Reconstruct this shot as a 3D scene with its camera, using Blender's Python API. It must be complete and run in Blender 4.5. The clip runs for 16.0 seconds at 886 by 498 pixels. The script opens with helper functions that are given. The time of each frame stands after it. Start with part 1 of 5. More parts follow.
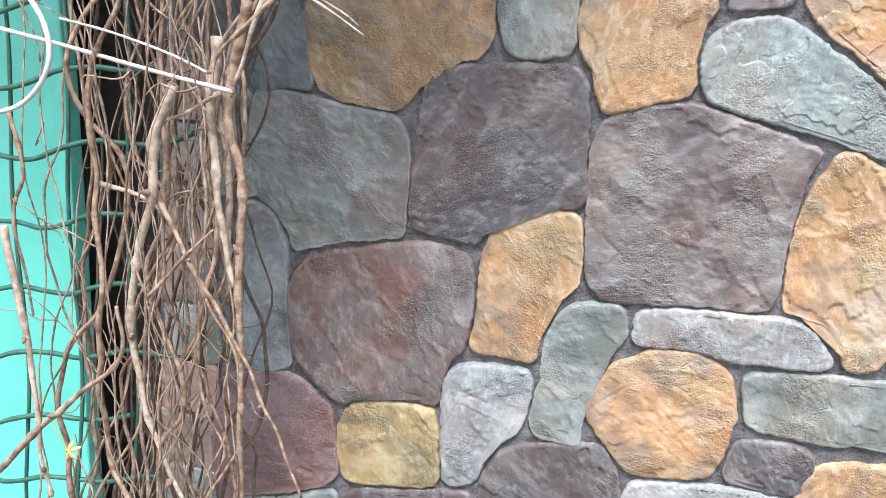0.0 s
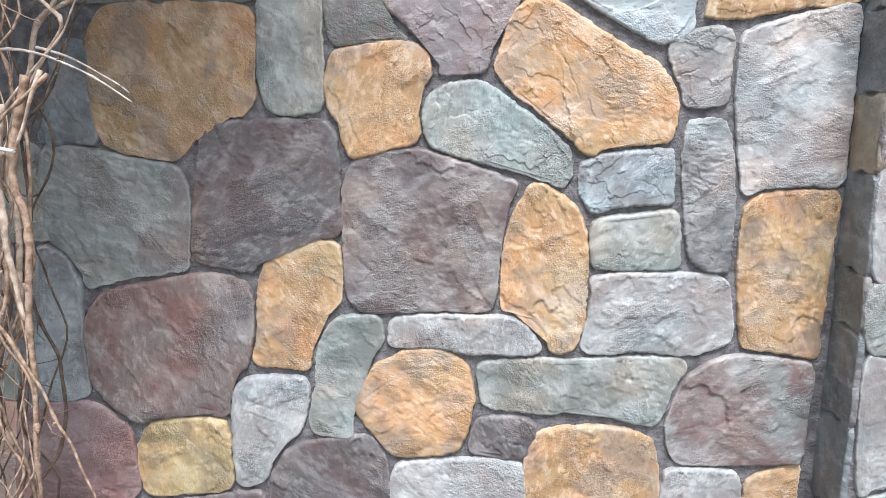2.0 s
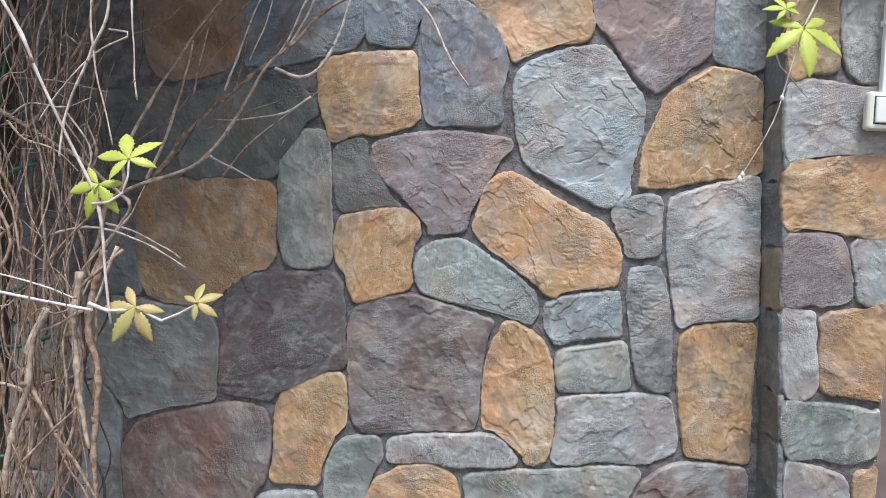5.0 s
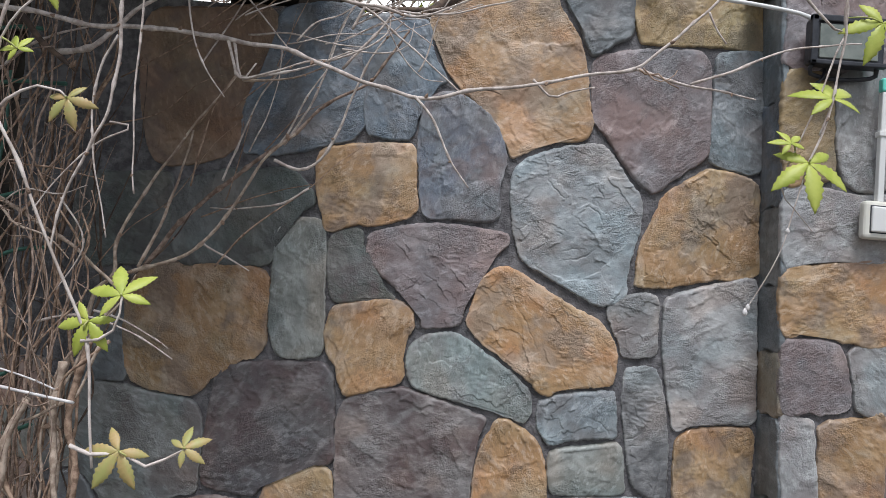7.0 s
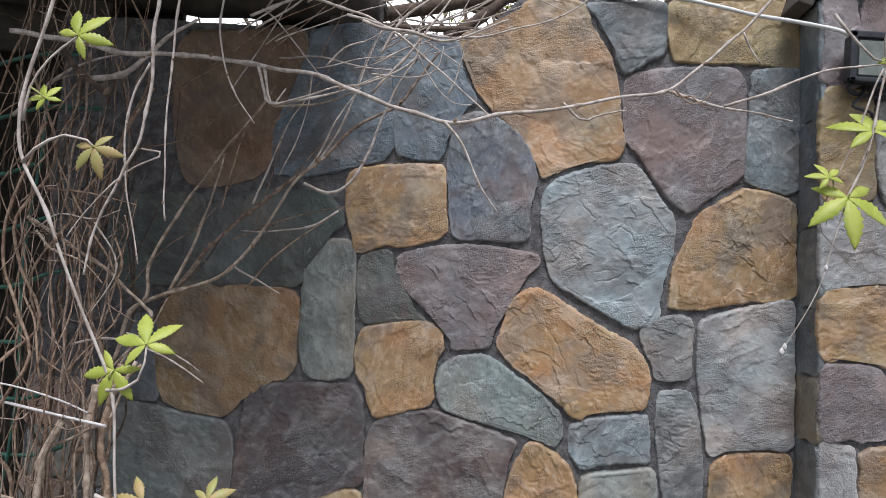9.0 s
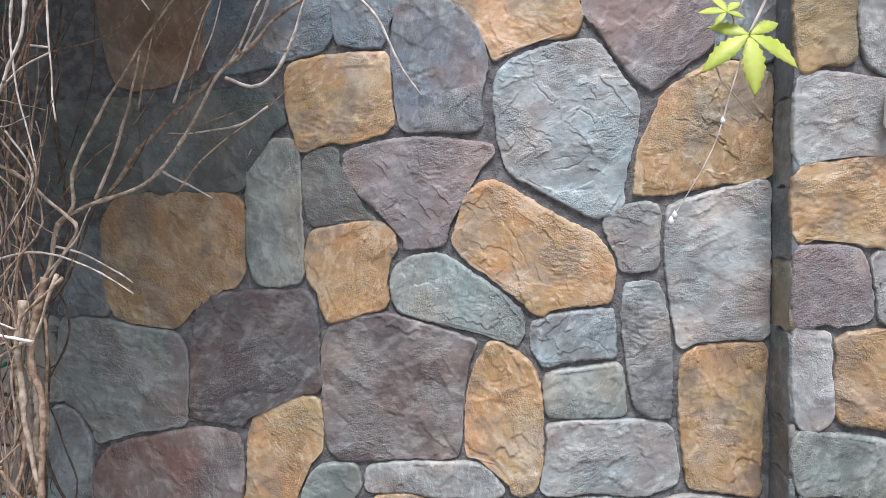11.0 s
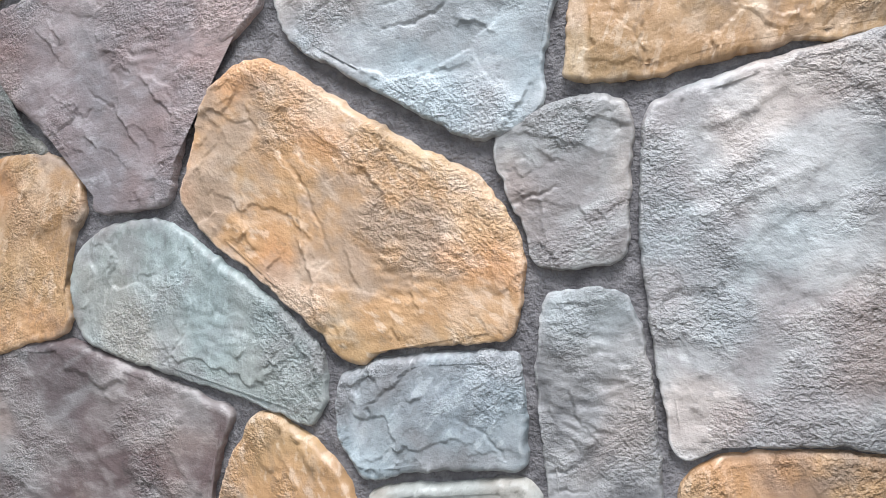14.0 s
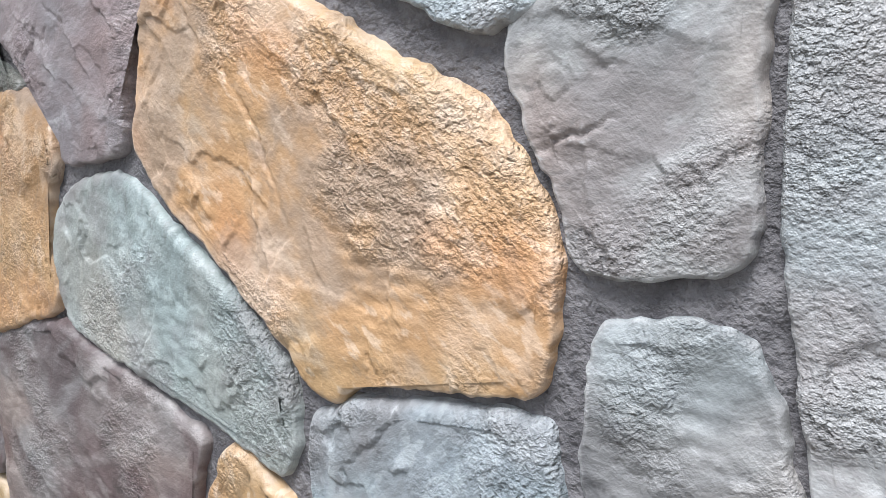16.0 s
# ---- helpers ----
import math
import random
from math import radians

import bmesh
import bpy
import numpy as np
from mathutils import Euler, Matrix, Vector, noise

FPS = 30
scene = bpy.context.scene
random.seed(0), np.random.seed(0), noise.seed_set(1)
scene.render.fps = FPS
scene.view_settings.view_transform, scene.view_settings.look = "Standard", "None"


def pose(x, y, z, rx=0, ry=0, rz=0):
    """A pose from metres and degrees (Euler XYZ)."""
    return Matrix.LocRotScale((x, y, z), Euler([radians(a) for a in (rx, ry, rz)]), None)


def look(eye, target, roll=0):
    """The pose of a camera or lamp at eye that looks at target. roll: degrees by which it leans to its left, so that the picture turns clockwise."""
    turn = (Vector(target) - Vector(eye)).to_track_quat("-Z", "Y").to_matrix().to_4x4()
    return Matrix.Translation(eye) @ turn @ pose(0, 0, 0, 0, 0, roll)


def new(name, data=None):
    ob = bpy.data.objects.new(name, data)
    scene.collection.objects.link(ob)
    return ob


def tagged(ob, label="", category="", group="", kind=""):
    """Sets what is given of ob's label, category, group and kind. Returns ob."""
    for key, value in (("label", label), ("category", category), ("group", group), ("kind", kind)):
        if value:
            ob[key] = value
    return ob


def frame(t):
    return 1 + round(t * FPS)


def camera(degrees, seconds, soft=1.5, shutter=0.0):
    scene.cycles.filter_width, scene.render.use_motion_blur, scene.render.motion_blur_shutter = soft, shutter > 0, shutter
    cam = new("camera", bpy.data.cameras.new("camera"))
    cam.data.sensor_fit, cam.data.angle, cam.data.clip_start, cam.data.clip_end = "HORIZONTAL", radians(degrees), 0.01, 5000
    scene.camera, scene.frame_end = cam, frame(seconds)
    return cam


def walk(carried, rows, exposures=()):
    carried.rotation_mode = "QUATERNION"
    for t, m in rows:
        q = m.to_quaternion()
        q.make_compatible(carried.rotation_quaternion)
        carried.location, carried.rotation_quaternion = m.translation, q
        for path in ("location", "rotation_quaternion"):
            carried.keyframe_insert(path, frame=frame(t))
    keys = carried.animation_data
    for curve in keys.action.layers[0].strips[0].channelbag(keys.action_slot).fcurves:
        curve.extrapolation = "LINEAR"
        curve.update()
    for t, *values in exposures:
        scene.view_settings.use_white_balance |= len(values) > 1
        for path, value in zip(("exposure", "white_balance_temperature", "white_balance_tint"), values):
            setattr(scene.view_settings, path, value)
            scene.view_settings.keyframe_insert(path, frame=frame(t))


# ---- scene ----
cam = camera(59.0, 16.0, soft=0.85)
PATH = [
    (0, (0.066, 0.118, 1.407), (-0.42, 2.002, 0.941), 4.6),
    (0.5, (0.053, 0.015, 1.416), (-0.242, 1.947, 0.988), 5.0),
    (1, (0.087, -0.025, 1.415), (-0.063, 1.929, 1.015), 4.7),
    (1.5, (0.149, -0.057, 1.435), (0.069, 1.906, 1.061), 4.1),
    (2, (0.243, -0.121, 1.449), (0.156, 1.847, 1.102), 3.6),
    (2.5, (0.342, -0.224, 1.457), (0.19, 1.745, 1.139), 3.2),
    (3, (0.34, -0.317, 1.47), (0.201, 1.66, 1.196), 2.9),
    (3.5, (0.267, -0.404, 1.462), (0.2, 1.584, 1.253), 2.4),
    (4, (0.236, -0.449, 1.492), (0.187, 1.544, 1.333), 2.2),
    (6.5, (0.195, -0.415, 1.594), (0.191, 1.584, 1.656), 4.0),
    (7, (0.199, -0.417, 1.613), (0.182, 1.58, 1.714), 4.5),
    (7.5, (0.19, -0.412, 1.627), (0.159, 1.583, 1.766), 5.0),
    (8, (0.194, -0.409, 1.635), (0.136, 1.582, 1.807), 5.2),
    (8.2, (0.19, -0.408, 1.645), (0.129, 1.584, 1.813), 5.2),
    (10.3, (0.262, -0.409, 1.647), (0.093, 1.583, 1.587), 3.1),
    (10.5, (0.279, -0.383, 1.643), (0.122, 1.609, 1.554), 2.7),
    (11, (0.381, -0.291, 1.623), (0.211, 1.698, 1.506), 1.8),
    (11.5, (0.456, -0.224, 1.595), (0.293, 1.766, 1.469), 1.7),
    (12, (0.501, -0.035, 1.563), (0.33, 1.952, 1.407), 2.1),
    (12.5, (0.566, 0.196, 1.55), (0.299, 2.17, 1.377), 2.8),
    (13, (0.693, 0.401, 1.543), (0.291, 2.351, 1.361), 3.0),
    (13.5, (0.743, 0.543, 1.551), (0.262, 2.475, 1.362), 2.4),
    (14, (0.738, 0.732, 1.541), (0.191, 2.651, 1.421), 1.9),
    (14.5, (0.742, 0.878, 1.574), (0.093, 2.765, 1.45), 1.6),
    (15, (0.794, 1.003, 1.583), (-0.069, 2.796, 1.381), 1.5),
    (15.5, (0.805, 1.077, 1.57), (-0.254, 2.751, 1.292), 0.8),
    (16, (0.796, 1.108, 1.564), (-0.397, 2.672, 1.201), -0.3),
]
EXPOSURE = [(0.0, 0.92), (2.0, 0.86), (3.5, 0.80), (4.2, 0.58), (6.3, -0.17), (8.2, -0.32), (10.3, -0.02), (11.0, 0.33), (12.0, 0.63), (13.0, 0.69), (15.0, 0.58), (16.0, 0.63)]
walk(cam, [(t, look(eye, target, roll)) for t, eye, target, roll in PATH], EXPOSURE)

# ---- light: an overcast spring day ----
world = bpy.data.worlds.new("overcast_sky")
scene.world = world
world.use_nodes = True
wn = world.node_tree.nodes
sky = wn.new("ShaderNodeTexSky")
sky.sky_type, sky.sun_disc = "NISHITA", False
sky.sun_elevation, sky.sun_rotation = radians(62), radians(178)
grey = wn.new("ShaderNodeHueSaturation")
grey.inputs["Saturation"].default_value = 0.5
world.node_tree.links.new(sky.outputs[0], grey.inputs["Color"])
world.node_tree.links.new(grey.outputs[0], wn["Background"].inputs["Color"])
wn["Background"].inputs["Strength"].default_value = 0.15
sun = new("sun", bpy.data.lights.new("sun", "SUN"))
sun.data.energy, sun.data.angle, sun.data.color = 3.7, radians(22), (0.97, 0.985, 1.03)
sun.matrix_world = look((0.02, -0.46, 0.88), (0, 0, 0))

W = 1.4417      # the wall's face
PIER = 1.32     # the pier's face
PIER_L, PIER_R = 0.945, 1.187


# ---- materials ----
def nodes_of(name):
    mat = bpy.data.materials.new(name)
    mat.use_nodes = True
    return mat, mat.node_tree.nodes, mat.node_tree.links, mat.node_tree.nodes["Principled BSDF"]


def noise_node(n, links, coord, scale, detail=4.0, rough=0.55, kind="FBM", warp=0.0):
    tex = n.new("ShaderNodeTexNoise")
    tex.noise_type = kind
    tex.inputs["Scale"].default_value = scale
    tex.inputs["Detail"].default_value = detail
    tex.inputs["Roughness"].default_value = rough
    tex.inputs["Distortion"].default_value = warp
    links.new(coord, tex.inputs["Vector"])
    return tex.outputs["Fac"]


def ramp(n, links, fac, lo, hi):
    r = n.new("ShaderNodeMapRange")
    r.interpolation_type = "SMOOTHSTEP"
    r.inputs["From Min"].default_value, r.inputs["From Max"].default_value = lo, hi
    links.new(fac, r.inputs["Value"])
    return r.outputs["Result"]


def mix(n, links, fac, a, b, how="MIX"):
    m = n.new("ShaderNodeMix")
    m.data_type, m.blend_type = "RGBA", how
    for value, slot in ((fac, "Factor"), (a, "A"), (b, "B")):
        s = [i for i in m.inputs if i.name == slot and i.type == ("VALUE" if slot == "Factor" else "RGBA")][0]
        if isinstance(value, (int, float)):
            s.default_value = value
        elif isinstance(value, tuple):
            s.default_value = (*value, 1)
        else:
            links.new(value, s)
    return [o for o in m.outputs if o.type == "RGBA"][0]


def times(n, links, a, b):
    m = n.new("ShaderNodeMath")
    m.operation = "MULTIPLY"
    links.new(a, m.inputs[0])
    if isinstance(b, (int, float)):
        m.inputs[1].default_value = b
    else:
        links.new(b, m.inputs[1])
    return m.outputs[0]


def bumps(n, links, bsdf, layers):
    last = None
    for fac, strength, distance in layers:
        b = n.new("ShaderNodeBump")
        b.inputs["Strength"].default_value, b.inputs["Distance"].default_value = strength, distance
        links.new(fac, b.inputs["Height"])
        if last:
            links.new(last, b.inputs["Normal"])
        last = b.outputs["Normal"]
    links.new(last, bsdf.inputs["Normal"])


def shifted(n, links):
    """Object coordinates, moved by a chance step for each object."""
    tc, info, add = n.new("ShaderNodeTexCoord"), n.new("ShaderNodeObjectInfo"), n.new("ShaderNodeVectorMath")
    sc = n.new("ShaderNodeVectorMath")
    sc.operation = "SCALE"
    sc.inputs[0].default_value = (37.0, 11.0, 23.0)
    links.new(info.outputs["Random"], sc.inputs["Scale"])
    links.new(tc.outputs["Object"], add.inputs[0])
    links.new(sc.outputs[0], add.inputs[1])
    return add.outputs[0], info.outputs["Random"]


def painted_stone(name, base, second, third, light, rough=0.5):
    """Trowelled plaster painted as stone: soft washes, brushed streaks, a pale dry-brushed coat, a paler tone on the
    ridges, fine scratches, sandy patches.
    """
    mat, n, links, bsdf = nodes_of(name)
    co, chance = shifted(n, links)

    turned = n.new("ShaderNodeVectorRotate")
    turned.rotation_type = "Y_AXIS"
    links.new(co, turned.inputs["Vector"])
    links.new(times(n, links, chance, 19.0), turned.inputs["Angle"])

    def stretched(turn, ratio):
        """Coordinates in which a noise is drawn out along a line, in a direction of its own on each stone."""
        m = n.new("ShaderNodeMapping")
        m.vector_type = "TEXTURE"
        m.inputs["Rotation"].default_value, m.inputs["Scale"].default_value = (0, turn, 0), (1, 1, 1 / ratio)
        links.new(turned.outputs[0], m.inputs["Vector"])
        return m.outputs[0]

    squash, rake, comb = stretched(0.6, 1.7), stretched(-0.3, 3.4), stretched(1.0, 3.0)
    wash = noise_node(n, links, co, 5.5, 3.0, 0.55)
    wash2 = noise_node(n, links, co, 10.0, 4.0, 0.6)
    hue_patch = noise_node(n, links, co, 7.0, 2.0, 0.5)
    patch = noise_node(n, links, co, 8.0, 2.0, 0.5, warp=0.3)
    patch2 = noise_node(n, links, co, 12.0, 2.0, 0.5, warp=0.3)
    pale = noise_node(n, links, co, 8.5, 5.0, 0.6)
    streak = noise_node(n, links, rake, 9.0, 3.0, 0.55)
    streak2 = noise_node(n, links, comb, 12.0, 3.0, 0.55)
    dab = noise_node(n, links, stretched(0.25, 2.4), 38.0, 4.0, 0.6)
    brush = noise_node(n, links, squash, 26.0, 5.0, 0.62)
    grit = noise_node(n, links, co, 330.0, 2.0, 0.6)
    mid = noise_node(n, links, stretched(0.1, 1.8), 85.0, 3.0, 0.6)
    sandy = ramp(n, links, patch, 0.47, 0.62)
    crinkled = ramp(n, links, patch2, 0.50, 0.64)
    dark = tuple(0.32 * v for v in second)
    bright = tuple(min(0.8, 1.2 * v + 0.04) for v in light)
    col = mix(n, links, ramp(n, links, wash, 0.42, 0.58), base, second)
    col = mix(n, links, times(n, links, ramp(n, links, wash2, 0.46, 0.60), 0.95), col, third)
    col = mix(n, links, times(n, links, ramp(n, links, streak, 0.52, 0.70), 0.45), col, light)
    col = mix(n, links, times(n, links, ramp(n, links, streak2, 0.46, 0.30), 0.5), col, third)
    col = mix(n, links, times(n, links, ramp(n, links, pale, 0.50, 0.70), 0.5), col, light)
    col = mix(n, links, times(n, links, ramp(n, links, brush, 0.56, 0.70), 0.3), col, light)
    col = mix(n, links, times(n, links, times(n, links, ramp(n, links, dab, 0.54, 0.62), ramp(n, links, wash2, 0.62, 0.42)), 0.42), col, light)
    col = mix(n, links, times(n, links, times(n, links, ramp(n, links, dab, 0.44, 0.36), ramp(n, links, pale, 0.62, 0.42)), 0.4), col, tuple(0.7 * v for v in third))
    col = mix(n, links, times(n, links, ramp(n, links, hue_patch, 0.52, 0.66), 0.9), col, (1.12, 0.99, 0.92), "MULTIPLY")
    col = mix(n, links, times(n, links, ramp(n, links, hue_patch, 0.48, 0.34), 0.9), col, (0.91, 1.0, 1.03), "MULTIPLY")
    col = mix(n, links, times(n, links, ramp(n, links, mid, 0.42, 0.27), 0.4), col, dark)
    speck = times(n, links, ramp(n, links, grit, 0.54, 0.74), sandy)
    col = mix(n, links, times(n, links, speck, 0.35), col, light)
    speck = times(n, links, ramp(n, links, grit, 0.45, 0.28), sandy)
    col = mix(n, links, times(n, links, speck, 0.35), col, dark)
    # paler tone mixed in where the mesh curves outward
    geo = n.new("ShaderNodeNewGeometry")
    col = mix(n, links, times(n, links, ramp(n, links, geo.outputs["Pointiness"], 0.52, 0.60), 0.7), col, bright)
    hue = n.new("ShaderNodeHueSaturation")
    val = n.new("ShaderNodeMapRange")
    val.inputs["To Min"].default_value, val.inputs["To Max"].default_value = 0.92, 1.12
    links.new(chance, val.inputs["Value"])
    links.new(val.outputs["Result"], hue.inputs["Value"])
    links.new(col, hue.inputs["Color"])
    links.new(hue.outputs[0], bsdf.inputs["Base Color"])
    rr = n.new("ShaderNodeMapRange")
    rr.inputs["To Min"].default_value, rr.inputs["To Max"].default_value = rough - 0.18, rough + 0.16
    links.new(brush, rr.inputs["Value"])
    links.new(rr.outputs["Result"], bsdf.inputs["Roughness"])
    bsdf.inputs["Specular IOR Level"].default_value = 0.55
    bumps(n, links, bsdf, [(streak, 0.12, 0.005), (brush, 0.2, 0.003), (times(n, links, brush, crinkled), 0.5, 0.006),
                           (mid, 0.28, 0.0022), (times(n, links, mid, sandy), 0.8, 0.004), (times(n, links, grit, sandy), 0.9, 0.003), (grit, 0.4, 0.0015)])
    return mat


STONE = {}
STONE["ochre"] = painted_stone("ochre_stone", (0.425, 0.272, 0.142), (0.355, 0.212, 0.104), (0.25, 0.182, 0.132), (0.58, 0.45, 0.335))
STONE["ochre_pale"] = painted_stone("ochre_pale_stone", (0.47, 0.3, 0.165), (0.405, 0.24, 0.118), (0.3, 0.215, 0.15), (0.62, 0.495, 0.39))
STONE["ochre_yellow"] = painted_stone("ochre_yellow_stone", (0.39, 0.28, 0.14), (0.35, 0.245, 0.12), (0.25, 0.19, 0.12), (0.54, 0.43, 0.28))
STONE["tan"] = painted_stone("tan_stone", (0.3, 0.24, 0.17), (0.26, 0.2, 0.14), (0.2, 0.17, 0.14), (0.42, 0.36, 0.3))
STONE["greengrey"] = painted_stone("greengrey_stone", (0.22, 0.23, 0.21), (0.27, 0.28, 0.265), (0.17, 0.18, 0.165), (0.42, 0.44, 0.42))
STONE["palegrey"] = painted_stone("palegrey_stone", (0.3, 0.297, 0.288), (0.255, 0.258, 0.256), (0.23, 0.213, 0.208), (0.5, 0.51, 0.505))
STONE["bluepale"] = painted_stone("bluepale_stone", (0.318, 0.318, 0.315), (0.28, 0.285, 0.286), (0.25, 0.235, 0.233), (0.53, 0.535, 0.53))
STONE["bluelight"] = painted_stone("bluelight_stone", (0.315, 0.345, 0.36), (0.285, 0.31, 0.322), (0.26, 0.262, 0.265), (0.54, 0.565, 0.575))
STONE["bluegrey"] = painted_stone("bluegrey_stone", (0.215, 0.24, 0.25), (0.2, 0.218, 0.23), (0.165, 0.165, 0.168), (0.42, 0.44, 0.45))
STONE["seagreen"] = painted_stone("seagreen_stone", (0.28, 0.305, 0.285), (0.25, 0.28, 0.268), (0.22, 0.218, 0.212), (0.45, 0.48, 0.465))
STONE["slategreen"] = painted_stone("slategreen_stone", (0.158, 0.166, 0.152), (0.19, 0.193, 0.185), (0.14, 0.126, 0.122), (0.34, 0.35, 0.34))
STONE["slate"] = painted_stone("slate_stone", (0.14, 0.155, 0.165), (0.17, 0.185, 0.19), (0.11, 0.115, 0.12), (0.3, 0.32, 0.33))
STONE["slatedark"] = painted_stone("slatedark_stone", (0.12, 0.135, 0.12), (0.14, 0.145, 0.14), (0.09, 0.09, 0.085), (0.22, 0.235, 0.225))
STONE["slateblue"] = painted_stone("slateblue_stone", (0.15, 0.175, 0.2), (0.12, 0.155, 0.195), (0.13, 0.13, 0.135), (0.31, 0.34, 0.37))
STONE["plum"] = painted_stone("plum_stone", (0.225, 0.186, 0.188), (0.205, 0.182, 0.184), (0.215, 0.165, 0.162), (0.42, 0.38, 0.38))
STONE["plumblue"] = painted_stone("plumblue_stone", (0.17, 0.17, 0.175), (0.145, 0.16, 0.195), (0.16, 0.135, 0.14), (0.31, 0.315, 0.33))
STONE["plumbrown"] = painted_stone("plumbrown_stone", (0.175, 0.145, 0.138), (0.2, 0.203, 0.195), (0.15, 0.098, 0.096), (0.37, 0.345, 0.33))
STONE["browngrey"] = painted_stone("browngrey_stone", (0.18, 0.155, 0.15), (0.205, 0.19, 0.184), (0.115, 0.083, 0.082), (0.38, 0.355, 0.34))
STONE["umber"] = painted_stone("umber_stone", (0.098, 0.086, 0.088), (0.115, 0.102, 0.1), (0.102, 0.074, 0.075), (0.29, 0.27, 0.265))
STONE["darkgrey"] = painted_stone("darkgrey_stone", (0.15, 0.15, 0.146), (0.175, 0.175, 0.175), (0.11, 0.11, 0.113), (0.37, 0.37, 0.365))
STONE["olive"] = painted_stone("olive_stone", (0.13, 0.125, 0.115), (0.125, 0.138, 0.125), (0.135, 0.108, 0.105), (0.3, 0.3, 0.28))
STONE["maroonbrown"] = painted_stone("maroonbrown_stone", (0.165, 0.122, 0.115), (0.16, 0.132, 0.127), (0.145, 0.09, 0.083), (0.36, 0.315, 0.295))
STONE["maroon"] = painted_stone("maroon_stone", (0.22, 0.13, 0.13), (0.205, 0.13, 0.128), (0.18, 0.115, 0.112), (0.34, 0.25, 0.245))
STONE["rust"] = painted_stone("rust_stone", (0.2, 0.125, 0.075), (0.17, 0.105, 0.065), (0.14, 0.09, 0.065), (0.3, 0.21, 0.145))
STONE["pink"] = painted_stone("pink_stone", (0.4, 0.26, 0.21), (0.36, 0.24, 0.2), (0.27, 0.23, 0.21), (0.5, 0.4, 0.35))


def rough_material(name, a, b, rough=0.85, scale=20.0, bump=0.4, depth=0.004, metal=0.0, fine=180.0):
    mat, n, links, bsdf = nodes_of(name)
    co, _ = shifted(n, links)
    big, small = noise_node(n, links, co, scale, 5.0, 0.6), noise_node(n, links, co, fine, 3.0)
    links.new(mix(n, links, ramp(n, links, big, 0.35, 0.65), a, b), bsdf.inputs["Base Color"])
    bsdf.inputs["Roughness"].default_value, bsdf.inputs["Metallic"].default_value = rough, metal
    bumps(n, links, bsdf, [(big, bump, depth), (small, bump, depth * 0.3)])
    return mat


MORTAR = rough_material("dark_grout", (0.088, 0.084, 0.089), (0.18, 0.173, 0.178), 0.75, 45.0, 1.0, 0.009, fine=280.0)
BARK = rough_material("dry_vine_bark", (0.17, 0.105, 0.07), (0.44, 0.31, 0.225), 0.85, 60.0, 0.6, 0.002, fine=500.0)
BARK_GREY = rough_material("grey_vine_bark", (0.38, 0.31, 0.27), (0.68, 0.60, 0.55), 0.8, 60.0, 0.6, 0.002, fine=500.0)
BARK_MID = rough_material("brown_grey_vine_bark", (0.17, 0.115, 0.085), (0.40, 0.30, 0.24), 0.85, 60.0, 0.6, 0.002, fine=500.0)
BARK_TAN = rough_material("tan_vine_bark", (0.28, 0.205, 0.155), (0.56, 0.45, 0.36), 0.85, 60.0, 0.6, 0.002, fine=500.0)
BARK_DARK = rough_material("dark_vine_bark", (0.07, 0.05, 0.04), (0.16, 0.11, 0.08), 0.9, 50.0, 0.6, 0.002, fine=400.0)
LEAF = rough_material("young_green_leaf", (0.34, 0.40, 0.055), (0.46, 0.50, 0.10), 0.5, 40.0, 0.3, 0.001)
LEAF_BRONZE = rough_material("bronze_young_leaf", (0.34, 0.34, 0.11), (0.44, 0.31, 0.13), 0.5, 45.0, 0.3, 0.001)
SHOOT = rough_material("green_shoot", (0.36, 0.42, 0.10), (0.42, 0.40, 0.16), 0.5, 60.0, 0.2, 0.001)
TEAL = rough_material("turquoise_paint", (0.16, 0.70, 0.58), (0.18, 0.76, 0.64), 0.35, 6.0, 0.08, 0.002)
NET = rough_material("green_plastic", (0.03, 0.10, 0.075), (0.05, 0.15, 0.11), 0.45, 40.0, 0.2, 0.001)
CORD = rough_material("white_cord", (0.62, 0.58, 0.57), (0.75, 0.72, 0.70), 0.7, 80.0, 0.4, 0.001)
WHITE = rough_material("white_plastic", (0.72, 0.72, 0.70), (0.78, 0.78, 0.76), 0.4, 8.0, 0.05, 0.001)
CREAM = rough_material("cream_plastic", (0.66, 0.64, 0.56), (0.72, 0.70, 0.63), 0.4, 8.0, 0.05, 0.001)
BLACK = rough_material("black_metal", (0.02, 0.022, 0.028), (0.04, 0.042, 0.05), 0.45, 30.0, 0.2, 0.001)
WOOD_DARK = rough_material("dark_weathered_wood", (0.045, 0.038, 0.032), (0.09, 0.075, 0.065), 0.85, 15.0, 0.6, 0.004)
EARTH = rough_material("bare_earth", (0.085, 0.075, 0.065), (0.14, 0.125, 0.108), 0.95, 3.0, 0.8, 0.02)
LENS_MAT = rough_material("lamp_glass", (0.16, 0.18, 0.16), (0.24, 0.26, 0.23), 0.15, 25.0, 0.15, 0.002)


# ---- building helpers ----
from mathutils.geometry import delaunay_2d_cdt


def mesh_object(name, verts, faces, mat, parent=None, label="", smooth=True):
    me = bpy.data.meshes.new(name)
    me.from_pydata(verts, [], faces)
    me.materials.append(mat)
    if smooth:
        me.shade_smooth()
    me.update()
    ob = new(name, me)
    if parent:
        ob.parent = parent
    if label:
        ob["label"] = label
    return ob


